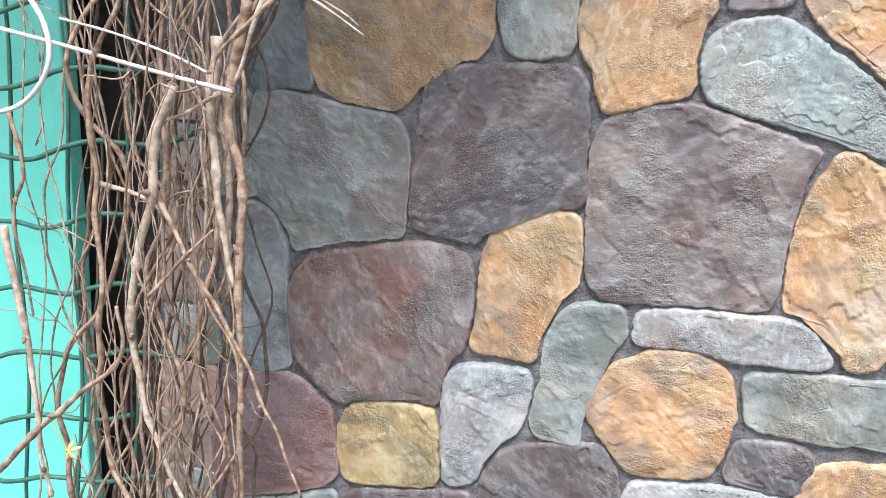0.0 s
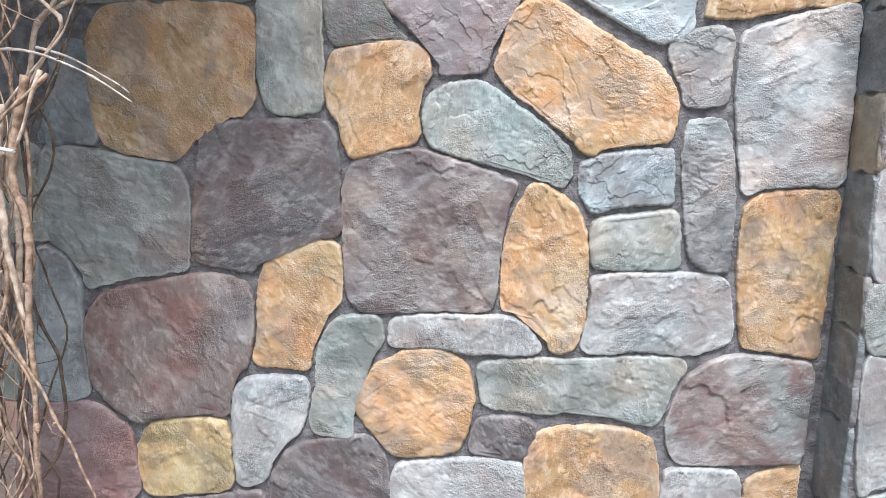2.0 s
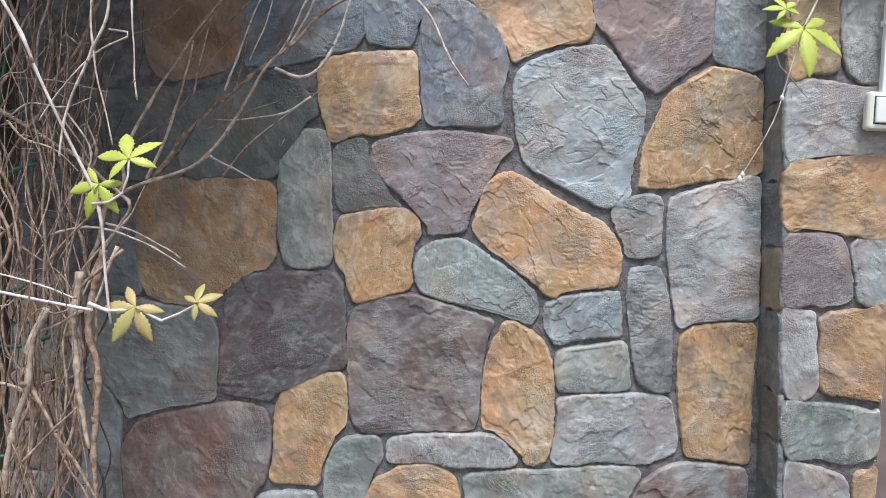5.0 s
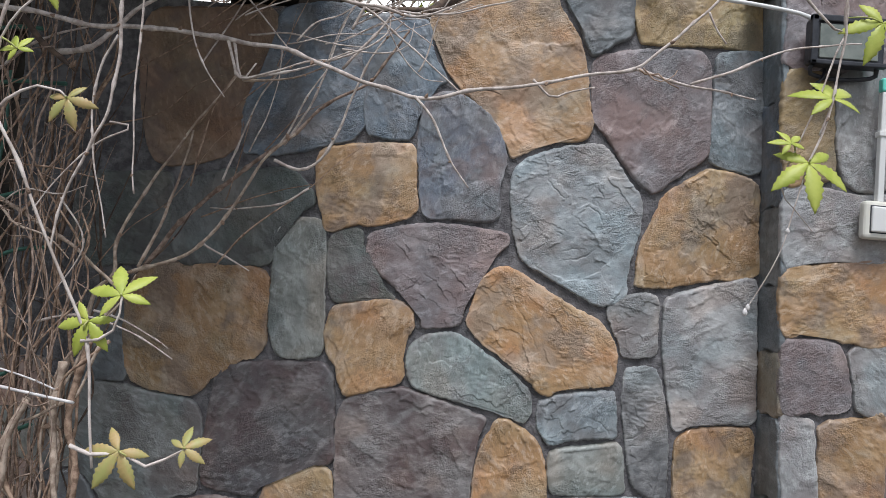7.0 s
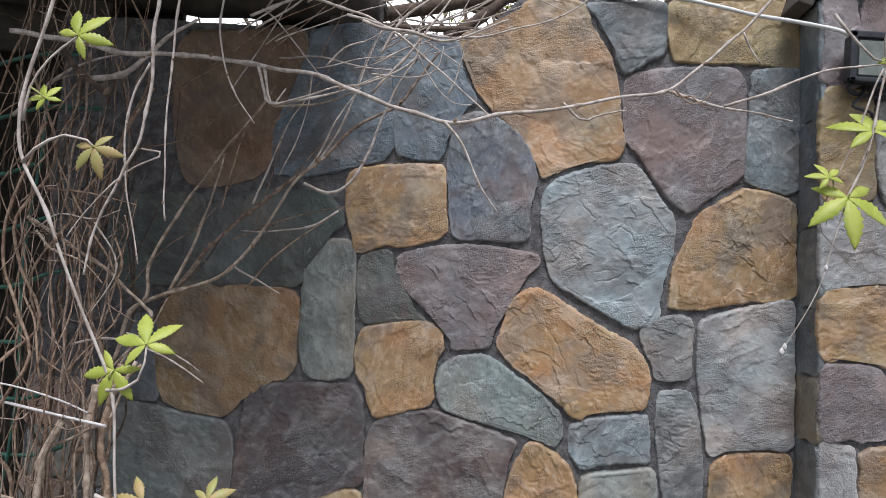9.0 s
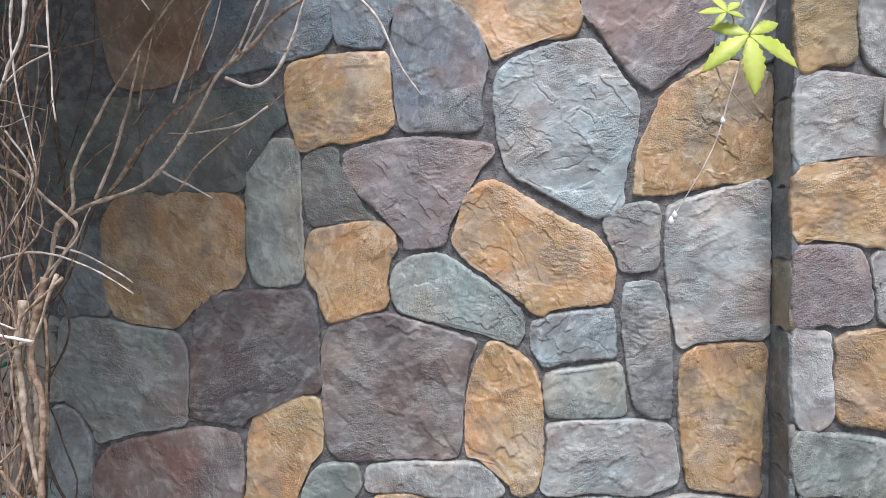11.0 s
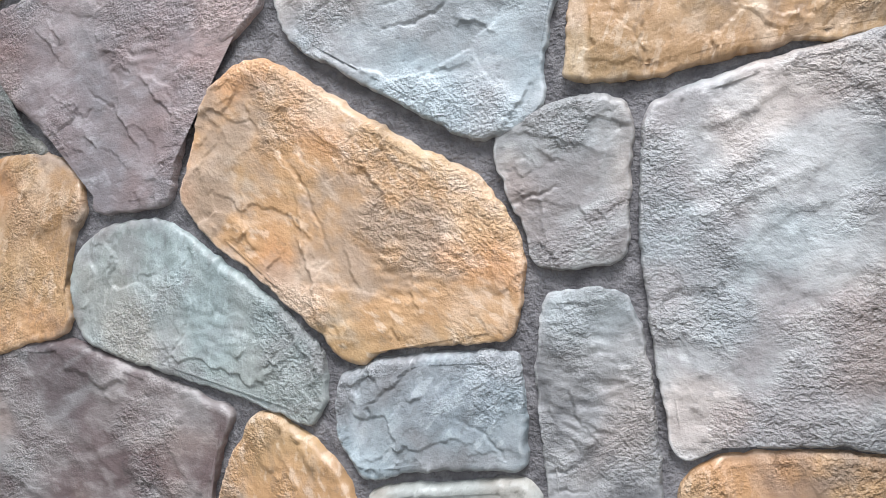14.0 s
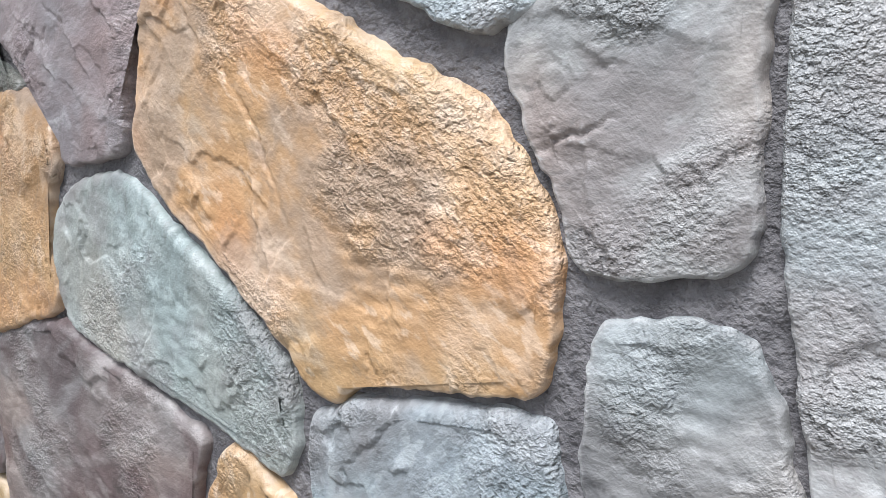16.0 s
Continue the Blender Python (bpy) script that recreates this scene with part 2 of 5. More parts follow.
def part(name, bm, mat, parent=None, label="", smooth=False):
    me = bpy.data.meshes.new(name)
    bm.to_mesh(me)
    bm.free()
    me.materials.append(mat)
    if smooth:
        me.shade_smooth()
    ob = new(name, me)
    if parent:
        ob.parent = parent
    if label:
        ob["label"] = label
    return ob


def box(x0, x1, y0, y1, z0, z1, bevel=0.0):
    bm = bmesh.new()
    bmesh.ops.create_cube(bm, size=1.0)
    for v in bm.verts:
        v.co = ((x0 + x1) / 2 + v.co.x * (x1 - x0), (y0 + y1) / 2 + v.co.y * (y1 - y0), (z0 + z1) / 2 + v.co.z * (z1 - z0))
    if bevel:
        bmesh.ops.bevel(bm, geom=bm.edges[:], offset=bevel, segments=3, profile=0.5, affect="EDGES")
    return bm


def curve_points(pts, closed=False, step=0.01):
    """A smooth line through the points, in even steps."""
    p = [Vector(a) for a in pts]
    m = len(p)
    dense = []
    for i in range(m if closed else m - 1):
        a, b = p[i], p[(i + 1) % m]
        before = p[i - 1] if closed or i else a + (a - b)
        after = p[(i + 2) % m] if closed or i + 2 < m else b + (b - a)
        count = max(2, int((b - a).length / step * 2))
        for k in range(count):
            t = k / count
            dense.append(0.5 * ((2 * a) + (b - before) * t + (2 * before - 5 * a + 4 * b - after) * t * t + (3 * a - before - 3 * b + after) * t ** 3))
    dense.append(p[0] if closed else p[-1])
    out, travelled = [dense[0]], 0.0
    for a, b in zip(dense, dense[1:]):
        travelled += (b - a).length
        if travelled >= step:
            out.append(b)
            travelled = 0.0
    if closed and (out[-1] - out[0]).length < step * 0.6:
        out.pop()
    elif not closed:
        out.append(dense[-1])
    return out


def tube(points, radius, verts, faces, sides=6, taper=0.6, knots=0.0, seed=0):
    """Adds a round, tapering, knotty stem to the lists."""
    rnd = random.Random(seed)
    base, count = len(verts), len(points)
    until = rnd.randint(5, 12)
    for i, p in enumerate(points):
        d = (points[min(i + 1, count - 1)] - points[max(i - 1, 0)])
        d = d.normalized() if d.length > 1e-9 else Vector((0, 0, 1))
        side = d.cross(Vector((0.31, 0.95, 0.05))).normalized()
        up = d.cross(side)
        r = radius * (1 - (1 - taper) * i / max(1, count - 1)) * rnd.uniform(0.92, 1.08)
        until -= 1
        if knots and until <= 0:
            r, until = r * (1 + knots), rnd.randint(6, 14)
        for k in range(sides):
            a = 2 * math.pi * k / sides
            verts.append(p + (side * math.cos(a) + up * math.sin(a)) * r)
    for i in range(count - 1):
        for k in range(sides):
            a, b = base + i * sides + k, base + i * sides + (k + 1) % sides
            faces.append((a, b, b + sides, a + sides))
    faces.append(tuple(base + k for k in reversed(range(sides))))
    faces.append(tuple(base + (count - 1) * sides + k for k in range(sides)))


def wobble(points, amount, scale, seed):
    return [p + amount * noise.noise_vector(p * scale + Vector((seed * 3.7, seed * 1.3, 0))) for p in points]


# ---- the stones ----
def facets(p, seed, scale):
    """Broken ledges: each angular patch of the surface lies at its own height and tilt."""
    q = p * scale + 0.28 * noise.noise_vector(p * scale * 1.6 + Vector((seed, 0, 0))) + 0.11 * noise.noise_vector(p * scale * 7)
    _, near = noise.voronoi(q)
    c = near[0]
    tilt = noise.noise_vector(c * 9.1 + Vector((seed, 5, 1)))
    return 0.5 * noise.noise(c * 7.3 + Vector((seed, 2, 3))) + 0.6 * (q - c).dot(tilt)


def relief(w, seed):
    """Height of the trowelled surface: broad swells, a few broken ledges, wrinkled patches and grain."""
    some = max(0.0, min(1.0, 0.35 + 2.2 * noise.noise(w * 5 + Vector((seed, 0, 7)))))
    r = 0.0075 * facets(w, seed, 4.6) * some + 0.0046 * facets(w, seed + 4, 11.0) * (1 - some)
    r += 0.0055 * noise.noise(w * 5.0) + 0.0010 * noise.noise(w * 13) + 0.0009 * noise.noise(w * 34) + 0.0005 * noise.noise(w * 90)
    wrinkled = noise.noise(w * 9 + Vector((4, seed, 8))) * 3 - 0.4
    if wrinkled > 0:
        r += 0.0016 * min(1.0, wrinkled) * noise.noise(Vector((w.x * 70 + w.z * 30, seed, w.z * 150)))
    return r


def strokes(flat, seed):
    """Trowel marks: thin raised curls of plaster, gouges and the lips of flakes, each along a nearly straight line."""
    rs = np.random.RandomState(seed + 500)
    lo, hi = flat.min(0), flat.max(0)
    high = np.zeros(len(flat))
    ways = rs.uniform(-1.5, 1.5, 3)
    for _ in range(int(9 + 620 * np.prod(hi - lo))):
        at = rs.uniform(lo, hi)
        a = rs.normal(rs.choice(ways), 0.35)
        length, bend, size = 0.008 + 0.055 * rs.rand() ** 2.2, rs.normal(0, 5), 0.35 + 0.65 * rs.rand() ** 2
        u, w = np.array([math.cos(a), math.sin(a)]), np.array([-math.sin(a), math.cos(a)])
        s, d = (flat - at) @ u, (flat - at) @ w
        d = d + bend * s * s + 0.0011 * np.sin(s * 240 + seed) + 0.0007 * np.sin(s * 610 + 3 * seed)
        fade = np.clip(1 - (np.abs(s) / length) ** 2, 0, 1)
        kind = rs.rand()
        if kind < 0.55:
            flap = np.where(d > 0, np.exp(-d / 0.0075), np.exp(-(d / 0.0008) ** 2))
            high += 0.0030 * size * fade * flap
        elif kind < 0.75:
            high -= 0.0036 * size * fade * np.exp(-(d / 0.0014) ** 2)
        else:
            lip = np.where(d > 0, np.exp(-d / 0.022), 0.0) - 0.3 * np.exp(-(np.minimum(d, 0) / 0.003) ** 2) * (d <= 0)
            high += 0.0022 * size * fade * lip
    return high


EDGE = (0.0, 0.0014, 0.0034, 0.006, 0.009, 0.0125)


def stone_mesh(name, pts, to_world, seed, fine=0.006, depth=0.0118, dome=0.0012, rough=1.0, grow=0.0045):
    """A sculpted stone: the outline in the wall's plane, a worn edge, a slight dome and broken relief. to_world takes (across, up, out)."""
    ring = curve_points([(x, 0, z) for x, z in pts], True, min(fine, 0.005))
    ring = np.array([(p.x, p.z) for p in ring])
    turn = np.sign(np.sum(ring[:, 0] * np.roll(ring[:, 1], -1) - np.roll(ring[:, 0], -1) * ring[:, 1]))
    if turn < 0:
        ring = ring[::-1]
    along = np.roll(ring, -2, 0) - np.roll(ring, 2, 0)
    along /= np.linalg.norm(along, axis=1)[:, None] + 1e-9
    inward = np.stack([-along[:, 1], along[:, 0]], 1)
    inward = sum(np.roll(inward, k, 0) for k in range(-3, 4))
    inward /= np.linalg.norm(inward, axis=1)[:, None] + 1e-9
    chip = np.array([0.0030 * noise.noise(Vector((x * 40, seed, z * 40))) + 0.0019 * noise.noise(Vector((x * 120, seed, z * 120))) for x, z in ring])
    ring = ring - inward * (grow + chip)[:, None]
    loops = [ring + inward * e for e in EDGE]
    core = loops[-1]
    lo, hi = ring.min(0), ring.max(0)
    gx, gz = np.meshgrid(np.arange(lo[0], hi[0], fine), np.arange(lo[1], hi[1], fine * 0.87))
    gx[1::2] += fine / 2
    grid = np.stack([gx.ravel(), gz.ravel()], 1)
    grid += np.random.RandomState(seed).uniform(-0.22, 0.22, grid.shape) * fine
    inside = np.zeros(len(grid), bool)
    for p, q in zip(core, np.roll(core, -1, 0)):
        cross = (p[1] > grid[:, 1]) != (q[1] > grid[:, 1])
        inside ^= cross & (grid[:, 0] < (q[0] - p[0]) * (grid[:, 1] - p[1]) / (q[1] - p[1] + 1e-12) + p[0])
    grid = grid[inside]
    away = ((grid[:, None] - ring[None, ::2]) ** 2).sum(-1)
    far, nearest = np.sqrt(away.min(1)), away.argmin(1) * 2
    keep = far > EDGE[-1] + fine * 0.5
    grid, far, nearest = grid[keep], far[keep], nearest[keep]
    m = len(ring)
    flat = np.concatenate(loops + [grid])
    edge = np.concatenate([np.full(m, e) for e in EDGE] + [far])
    marks = strokes(flat, seed)
    # the upper edges slope gently, the lower ones are cut steeply under
    slope = np.clip(0.0042 - 0.0075 * inward[:, 1], 0.0028, 0.0115)
    slopes = np.concatenate([slope] * len(EDGE) + [slope[nearest]])
    verts = []

    def place(x, z, e, mark, wide):
        t = min(1.0, e / wide)
        h = depth * math.sqrt(max(0.0, 1 - (1 - t) ** 2.4)) + dome * (1 - math.exp(-e / 0.04))
        verts.append(to_world(x, z, h + min(1.0, e / 0.006) * rough * (mark + relief(Vector((x, seed * 1.37, z)), seed))))

    for (x, z), e, mark, wide in zip(flat, edge, marks, slopes):
        place(x, z, e, mark, wide)
    faces = [(i * m + k, i * m + (k + 1) % m, (i + 1) * m + (k + 1) % m, (i + 1) * m + k) for i in range(len(EDGE) - 1) for k in range(m)]
    start = (len(EDGE) - 1) * m
    points = [Vector(p) for p in flat[start:]]
    done = delaunay_2d_cdt(points, [(k, (k + 1) % m) for k in range(m)], [tuple(range(m))], 1, 1e-6, True)
    source = []
    for co, o in zip(done[0], done[3]):
        source.append(start + o[0] if o else len(verts))
        if not o:
            place(co[0], co[1], EDGE[-1], 0.0, 0.006)
    faces += [tuple(source[k] for k in face) for face in done[2] if len({source[k] for k in face}) == 3]
    me = bpy.data.meshes.new(name)
    me.from_pydata(verts, [], faces)
    me.shade_smooth()
    return me


stone_count = 0


def set_stone(kind, pts, to_world, parent, fine=0.006, rough=1.0, grow=0.0062):
    global stone_count
    stone_count += 1
    me = stone_mesh("stone", pts, to_world, stone_count, fine, rough=rough, grow=grow)
    me.materials.append(STONE[kind])
    ob = new("stone", me)
    ob.parent = parent
    return ob


def grout_face(x0, x1, z_of, to_world, cell=0.02, seed=1):
    """An uneven face of grout from the ground to the height z_of(x)."""
    nx, nz = max(2, int((x1 - x0) / cell)), 120
    verts, faces = [], []
    for i in range(nx + 1):
        x = x0 + (x1 - x0) * i / nx
        for k in range(nz + 1):
            z = z_of(x) * k / nz
            h = 0.003 + 0.004 * noise.noise(Vector((x * 22, seed, z * 22))) + 0.0025 * noise.noise(Vector((x * 60, seed, z * 60)))
            verts.append(to_world(x, z, h))
    for i in range(nx):
        for k in range(nz):
            a = i * (nz + 1) + k
            faces.append((a, a + nz + 1, a + nz + 2, a + 1))
    return verts, faces


def wall_top(x):
    t = min(1.0, max(0.0, (x - 0.14) / 0.12))
    return 2.262 + 0.118 * t + 0.006 * noise.noise(Vector((x * 14, 0, 0)))


def on_wall(x, z, h):
    return Vector((x, W + 0.007 - h, z))


def pier_lean(x, z):
    """The pier's free edge leans a little towards the wall as it rises; its far edge stands upright."""
    return x + (0.063 - 0.042 * z) * (1 - (x - PIER_L) / (PIER_R - PIER_L))


def on_pier(x, z, h):
    return Vector((pier_lean(x, z), PIER + 0.012 - h, z))


def on_side(y, z, h):
    return Vector((pier_lean(PIER_L, z) + 0.010 - h, y, z))


# the wall, with a grouted face and a thick body behind it
WALL_L = -0.86
v, f = grout_face(WALL_L, PIER_L + 0.07, wall_top, on_wall, 0.018, 1)
wall = mesh_object("wall_north", v, f, MORTAR)
tagged(wall, "garden wall of sculpted plaster stones in ochre, grey and plum", "wall", kind="structure")
bm = bmesh.new()
xs = [WALL_L + (PIER_L + 0.3 - WALL_L) * i / 60 for i in range(61)]
low = [[bm.verts.new((x, y, 0)) for x in xs] for y in (W + 0.016, W + 0.22)]
top = [[bm.verts.new((x, y, wall_top(x))) for x in xs] for y in (W + 0.012, W + 0.22)]
for i in range(60):
    bm.faces.new((low[0][i], low[0][i + 1], top[0][i + 1], top[0][i]))
    bm.faces.new((low[1][i + 1], low[1][i], top[1][i], top[1][i + 1]))
    bm.faces.new((top[0][i], top[0][i + 1], top[1][i + 1], top[1][i]))
bm.faces.new((low[1][0], low[0][0], top[0][0], top[1][0]))
bm.faces.new((low[0][-1], low[1][-1], top[1][-1], top[0][-1]))
part("wall_body", bm, MORTAR, wall)


def wall_stone(kind, *pts):
    x = sum(p[0] for p in pts) / len(pts)
    z = sum(p[1] for p in pts) / len(pts)
    near = abs(x - 0.45) < 0.36 and abs(z - 1.55) < 0.33
    set_stone(kind, pts, on_wall, wall, 0.0017 if near else 0.0035, grow=0.0012 if near else 0.0066)


wall_stone("ochre", (-0.505, 1.614), (-0.401, 1.626), (-0.293, 1.630), (-0.235, 1.616), (-0.223, 1.570), (-0.223, 1.504), (-0.223, 1.451), (-0.243, 1.421), (-0.290, 1.411), (-0.324, 1.394), (-0.350, 1.352), (-0.384, 1.320), (-0.439, 1.324), (-0.494, 1.330), (-0.528, 1.351), (-0.546, 1.397), (-0.555, 1.451), (-0.560, 1.530), (-0.542, 1.584))
wall_stone("greengrey", (-0.206, 1.733), (-0.189, 1.747), (-0.129, 1.753), (-0.107, 1.737), (-0.097, 1.679), (-0.093, 1.575), (-0.087, 1.497), (-0.088, 1.444), (-0.115, 1.429), (-0.175, 1.427), (-0.196, 1.446), (-0.211, 1.505), (-0.215, 1.610), (-0.213, 1.688))
wall_stone("ochre", (-0.064, 1.544), (-0.025, 1.559), (0.028, 1.572), (0.081, 1.575), (0.115, 1.558), (0.125, 1.525), (0.113, 1.492), (0.104, 1.452), (0.106, 1.392), (0.062, 1.373), (0.008, 1.355), (-0.018, 1.348), (-0.033, 1.373), (-0.047, 1.412), (-0.068, 1.445), (-0.077, 1.491))
wall_stone("olive", (-0.082, 1.712), (-0.056, 1.730), (-0.019, 1.734), (-0.011, 1.708), (-0.017, 1.667), (0.006, 1.629), (0.047, 1.597), (0.074, 1.582), (0.028, 1.579), (-0.038, 1.567), (-0.065, 1.570), (-0.077, 1.602), (-0.086, 1.654))
wall_stone("plum", (0.010, 1.732), (0.074, 1.755), (0.153, 1.767), (0.218, 1.768), (0.296, 1.763), (0.333, 1.754), (0.336, 1.728), (0.312, 1.704), (0.278, 1.674), (0.260, 1.635), (0.249, 1.589), (0.239, 1.537), (0.215, 1.524), (0.149, 1.518), (0.140, 1.546), (0.121, 1.571), (0.086, 1.596), (0.034, 1.639), (0.002, 1.677), (0.002, 1.709))
wall_stone("ochre_pale", (0.291, 1.659), (0.326, 1.677), (0.366, 1.669), (0.420, 1.639), (0.487, 1.603), (0.554, 1.573), (0.588, 1.542), (0.609, 1.510), (0.615, 1.474), (0.609, 1.434), (0.597, 1.414), (0.538, 1.405), (0.486, 1.396), (0.458, 1.381), (0.434, 1.386), (0.413, 1.406), (0.378, 1.431), (0.337, 1.462), (0.289, 1.493), (0.259, 1.524), (0.252, 1.550), (0.265, 1.603), (0.275, 1.639))
wall_stone("seagreen", (0.131, 1.484), (0.163, 1.503), (0.216, 1.512), (0.251, 1.503), (0.291, 1.478), (0.346, 1.444), (0.387, 1.414), (0.414, 1.383), (0.421, 1.346), (0.411, 1.319), (0.398, 1.315), (0.358, 1.324), (0.290, 1.341), (0.223, 1.354), (0.169, 1.365), (0.135, 1.380), (0.119, 1.413), (0.116, 1.453))
wall_stone("browngrey", (-0.011, 1.338), (0.035, 1.356), (0.102, 1.370), (0.156, 1.361), (0.223, 1.342), (0.288, 1.324), (0.310, 1.311), (0.297, 1.274), (0.289, 1.219), (0.285, 1.138), (0.282, 1.076), (0.263, 1.053), (0.182, 1.049), (0.100, 1.040), (0.032, 1.034), (0.005, 1.041), (-0.017, 1.075), (-0.025, 1.150), (-0.031, 1.245), (-0.031, 1.292))
wall_stone("umber", (-0.323, 1.370), (-0.290, 1.395), (-0.222, 1.406), (-0.141, 1.412), (-0.081, 1.412), (-0.060, 1.394), (-0.051, 1.359), (-0.046, 1.312), (-0.045, 1.258), (-0.041, 1.193), (-0.108, 1.177), (-0.156, 1.165), (-0.190, 1.138), (-0.216, 1.102), (-0.258, 1.103), (-0.313, 1.111), (-0.338, 1.124), (-0.339, 1.190), (-0.337, 1.258), (-0.331, 1.313))
wall_stone("slategreen", (-0.649, 1.324), (-0.590, 1.332), (-0.507, 1.318), (-0.425, 1.308), (-0.380, 1.301), (-0.360, 1.271), (-0.351, 1.216), (-0.353, 1.148), (-0.356, 1.099), (-0.396, 1.085), (-0.465, 1.072), (-0.534, 1.050), (-0.561, 1.042), (-0.573, 1.074), (-0.601, 1.108), (-0.636, 1.134), (-0.650, 1.175), (-0.658, 1.243))
wall_stone("ochre", (-0.173, 1.137), (-0.135, 1.165), (-0.081, 1.172), (-0.043, 1.163), (-0.035, 1.122), (-0.033, 1.067), (-0.039, 1.042), (-0.066, 1.017), (-0.086, 0.981), (-0.091, 0.924), (-0.097, 0.900), (-0.143, 0.902), (-0.203, 0.906), (-0.200, 0.961), (-0.201, 1.017), (-0.199, 1.072), (-0.189, 1.112))
wall_stone("maroonbrown", (-0.552, 1.003), (-0.520, 1.031), (-0.451, 1.053), (-0.382, 1.070), (-0.313, 1.083), (-0.257, 1.079), (-0.225, 1.061), (-0.215, 1.016), (-0.215, 0.960), (-0.224, 0.903), (-0.250, 0.870), (-0.259, 0.823), (-0.269, 0.785), (-0.337, 0.789), (-0.407, 0.782), (-0.449, 0.751), (-0.491, 0.769), (-0.538, 0.808), (-0.557, 0.842), (-0.566, 0.899), (-0.571, 0.955))
wall_stone("ochre_pale", (0.329, 1.289), (0.340, 1.309), (0.365, 1.315), (0.410, 1.291), (0.443, 1.259), (0.459, 1.200), (0.466, 1.119), (0.467, 1.037), (0.453, 0.989), (0.430, 0.976), (0.410, 0.983), (0.399, 1.013), (0.380, 1.041), (0.331, 1.055), (0.305, 1.062), (0.300, 1.111), (0.300, 1.193), (0.311, 1.248))
wall_stone("bluegrey", (0.432, 1.354), (0.444, 1.371), (0.486, 1.389), (0.552, 1.400), (0.608, 1.403), (0.618, 1.375), (0.622, 1.329), (0.621, 1.298), (0.572, 1.289), (0.506, 1.277), (0.467, 1.266), (0.451, 1.284), (0.434, 1.307))
wall_stone("greengrey", (0.470, 1.242), (0.494, 1.257), (0.560, 1.270), (0.623, 1.280), (0.637, 1.249), (0.643, 1.196), (0.639, 1.171), (0.580, 1.164), (0.500, 1.158), (0.481, 1.164), (0.471, 1.201))
wall_stone("palegrey", (0.484, 1.134), (0.527, 1.147), (0.607, 1.153), (0.686, 1.157), (0.737, 1.150), (0.754, 1.117), (0.765, 1.066), (0.758, 1.025), (0.721, 1.005), (0.684, 0.993), (0.590, 0.994), (0.524, 0.983), (0.479, 0.985), (0.474, 1.010), (0.481, 1.065), (0.483, 1.104))
wall_stone("darkgrey", (0.631, 1.448), (0.647, 1.465), (0.695, 1.467), (0.715, 1.449), (0.729, 1.400), (0.742, 1.321), (0.747, 1.241), (0.747, 1.177), (0.730, 1.164), (0.699, 1.166), (0.669, 1.186), (0.652, 1.237), (0.640, 1.303), (0.630, 1.382))
wall_stone("palegrey", (0.581, 1.593), (0.598, 1.619), (0.641, 1.636), (0.689, 1.640), (0.704, 1.620), (0.705, 1.569), (0.706, 1.517), (0.696, 1.493), (0.651, 1.483), (0.624, 1.490), (0.612, 1.519), (0.591, 1.558))
wall_stone("bluepale", (0.719, 1.618), (0.739, 1.637), (0.794, 1.658), (0.856, 1.676), (0.922, 1.689), (0.929, 1.616), (0.935, 1.513), (0.938, 1.422), (0.938, 1.359), (0.882, 1.354), (0.824, 1.347), (0.798, 1.352), (0.785, 1.339), (0.761, 1.331), (0.750, 1.361), (0.736, 1.427), (0.721, 1.517))
wall_stone("ochre", (0.765, 1.282), (0.777, 1.313), (0.819, 1.330), (0.897, 1.337), (0.938, 1.333), (0.938, 1.251), (0.938, 1.144), (0.938, 1.062), (0.938, 1.009), (0.883, 1.013), (0.811, 1.016), (0.790, 1.029), (0.779, 1.094), (0.765, 1.188))
wall_stone("plumbrown", (0.691, 0.935), (0.716, 0.964), (0.765, 0.990), (0.831, 0.997), (0.898, 0.993), (0.938, 0.982), (0.938, 0.898), (0.938, 0.788), (0.915, 0.778), (0.849, 0.769), (0.768, 0.761), (0.702, 0.758), (0.676, 0.779), (0.663, 0.825), (0.668, 0.874))
wall_stone("greengrey", (0.266, 0.933), (0.309, 0.945), (0.403, 0.957), (0.458, 0.958), (0.538, 0.970), (0.632, 0.979), (0.671, 0.979), (0.681, 0.958), (0.659, 0.915), (0.648, 0.866), (0.631, 0.837), (0.586, 0.840), (0.518, 0.855), (0.463, 0.861), (0.423, 0.844), (0.355, 0.846), (0.289, 0.849), (0.274, 0.873))
wall_stone("palegrey", (0.081, 1.016), (0.128, 1.028), (0.210, 1.036), (0.304, 1.040), (0.343, 1.031), (0.371, 1.002), (0.385, 0.979), (0.362, 0.968), (0.294, 0.964), (0.240, 0.959), (0.199, 0.968), (0.144, 0.967), (0.084, 0.966), (0.076, 0.989))
wall_stone("greengrey", (-0.054, 0.986), (-0.034, 1.008), (0.005, 1.020), (0.044, 1.022), (0.058, 0.995), (0.059, 0.970), (0.036, 0.934), (0.015, 0.893), (-0.000, 0.837), (0.002, 0.776), (-0.003, 0.757), (-0.042, 0.757), (-0.073, 0.760), (-0.082, 0.797), (-0.073, 0.869), (-0.072, 0.939))
wall_stone("ochre", (0.077, 0.930), (0.117, 0.953), (0.185, 0.958), (0.224, 0.941), (0.245, 0.911), (0.254, 0.865), (0.249, 0.809), (0.239, 0.768), (0.221, 0.743), (0.167, 0.731), (0.101, 0.725), (0.061, 0.762), (0.026, 0.800), (0.014, 0.834), (0.032, 0.886), (0.050, 0.915))
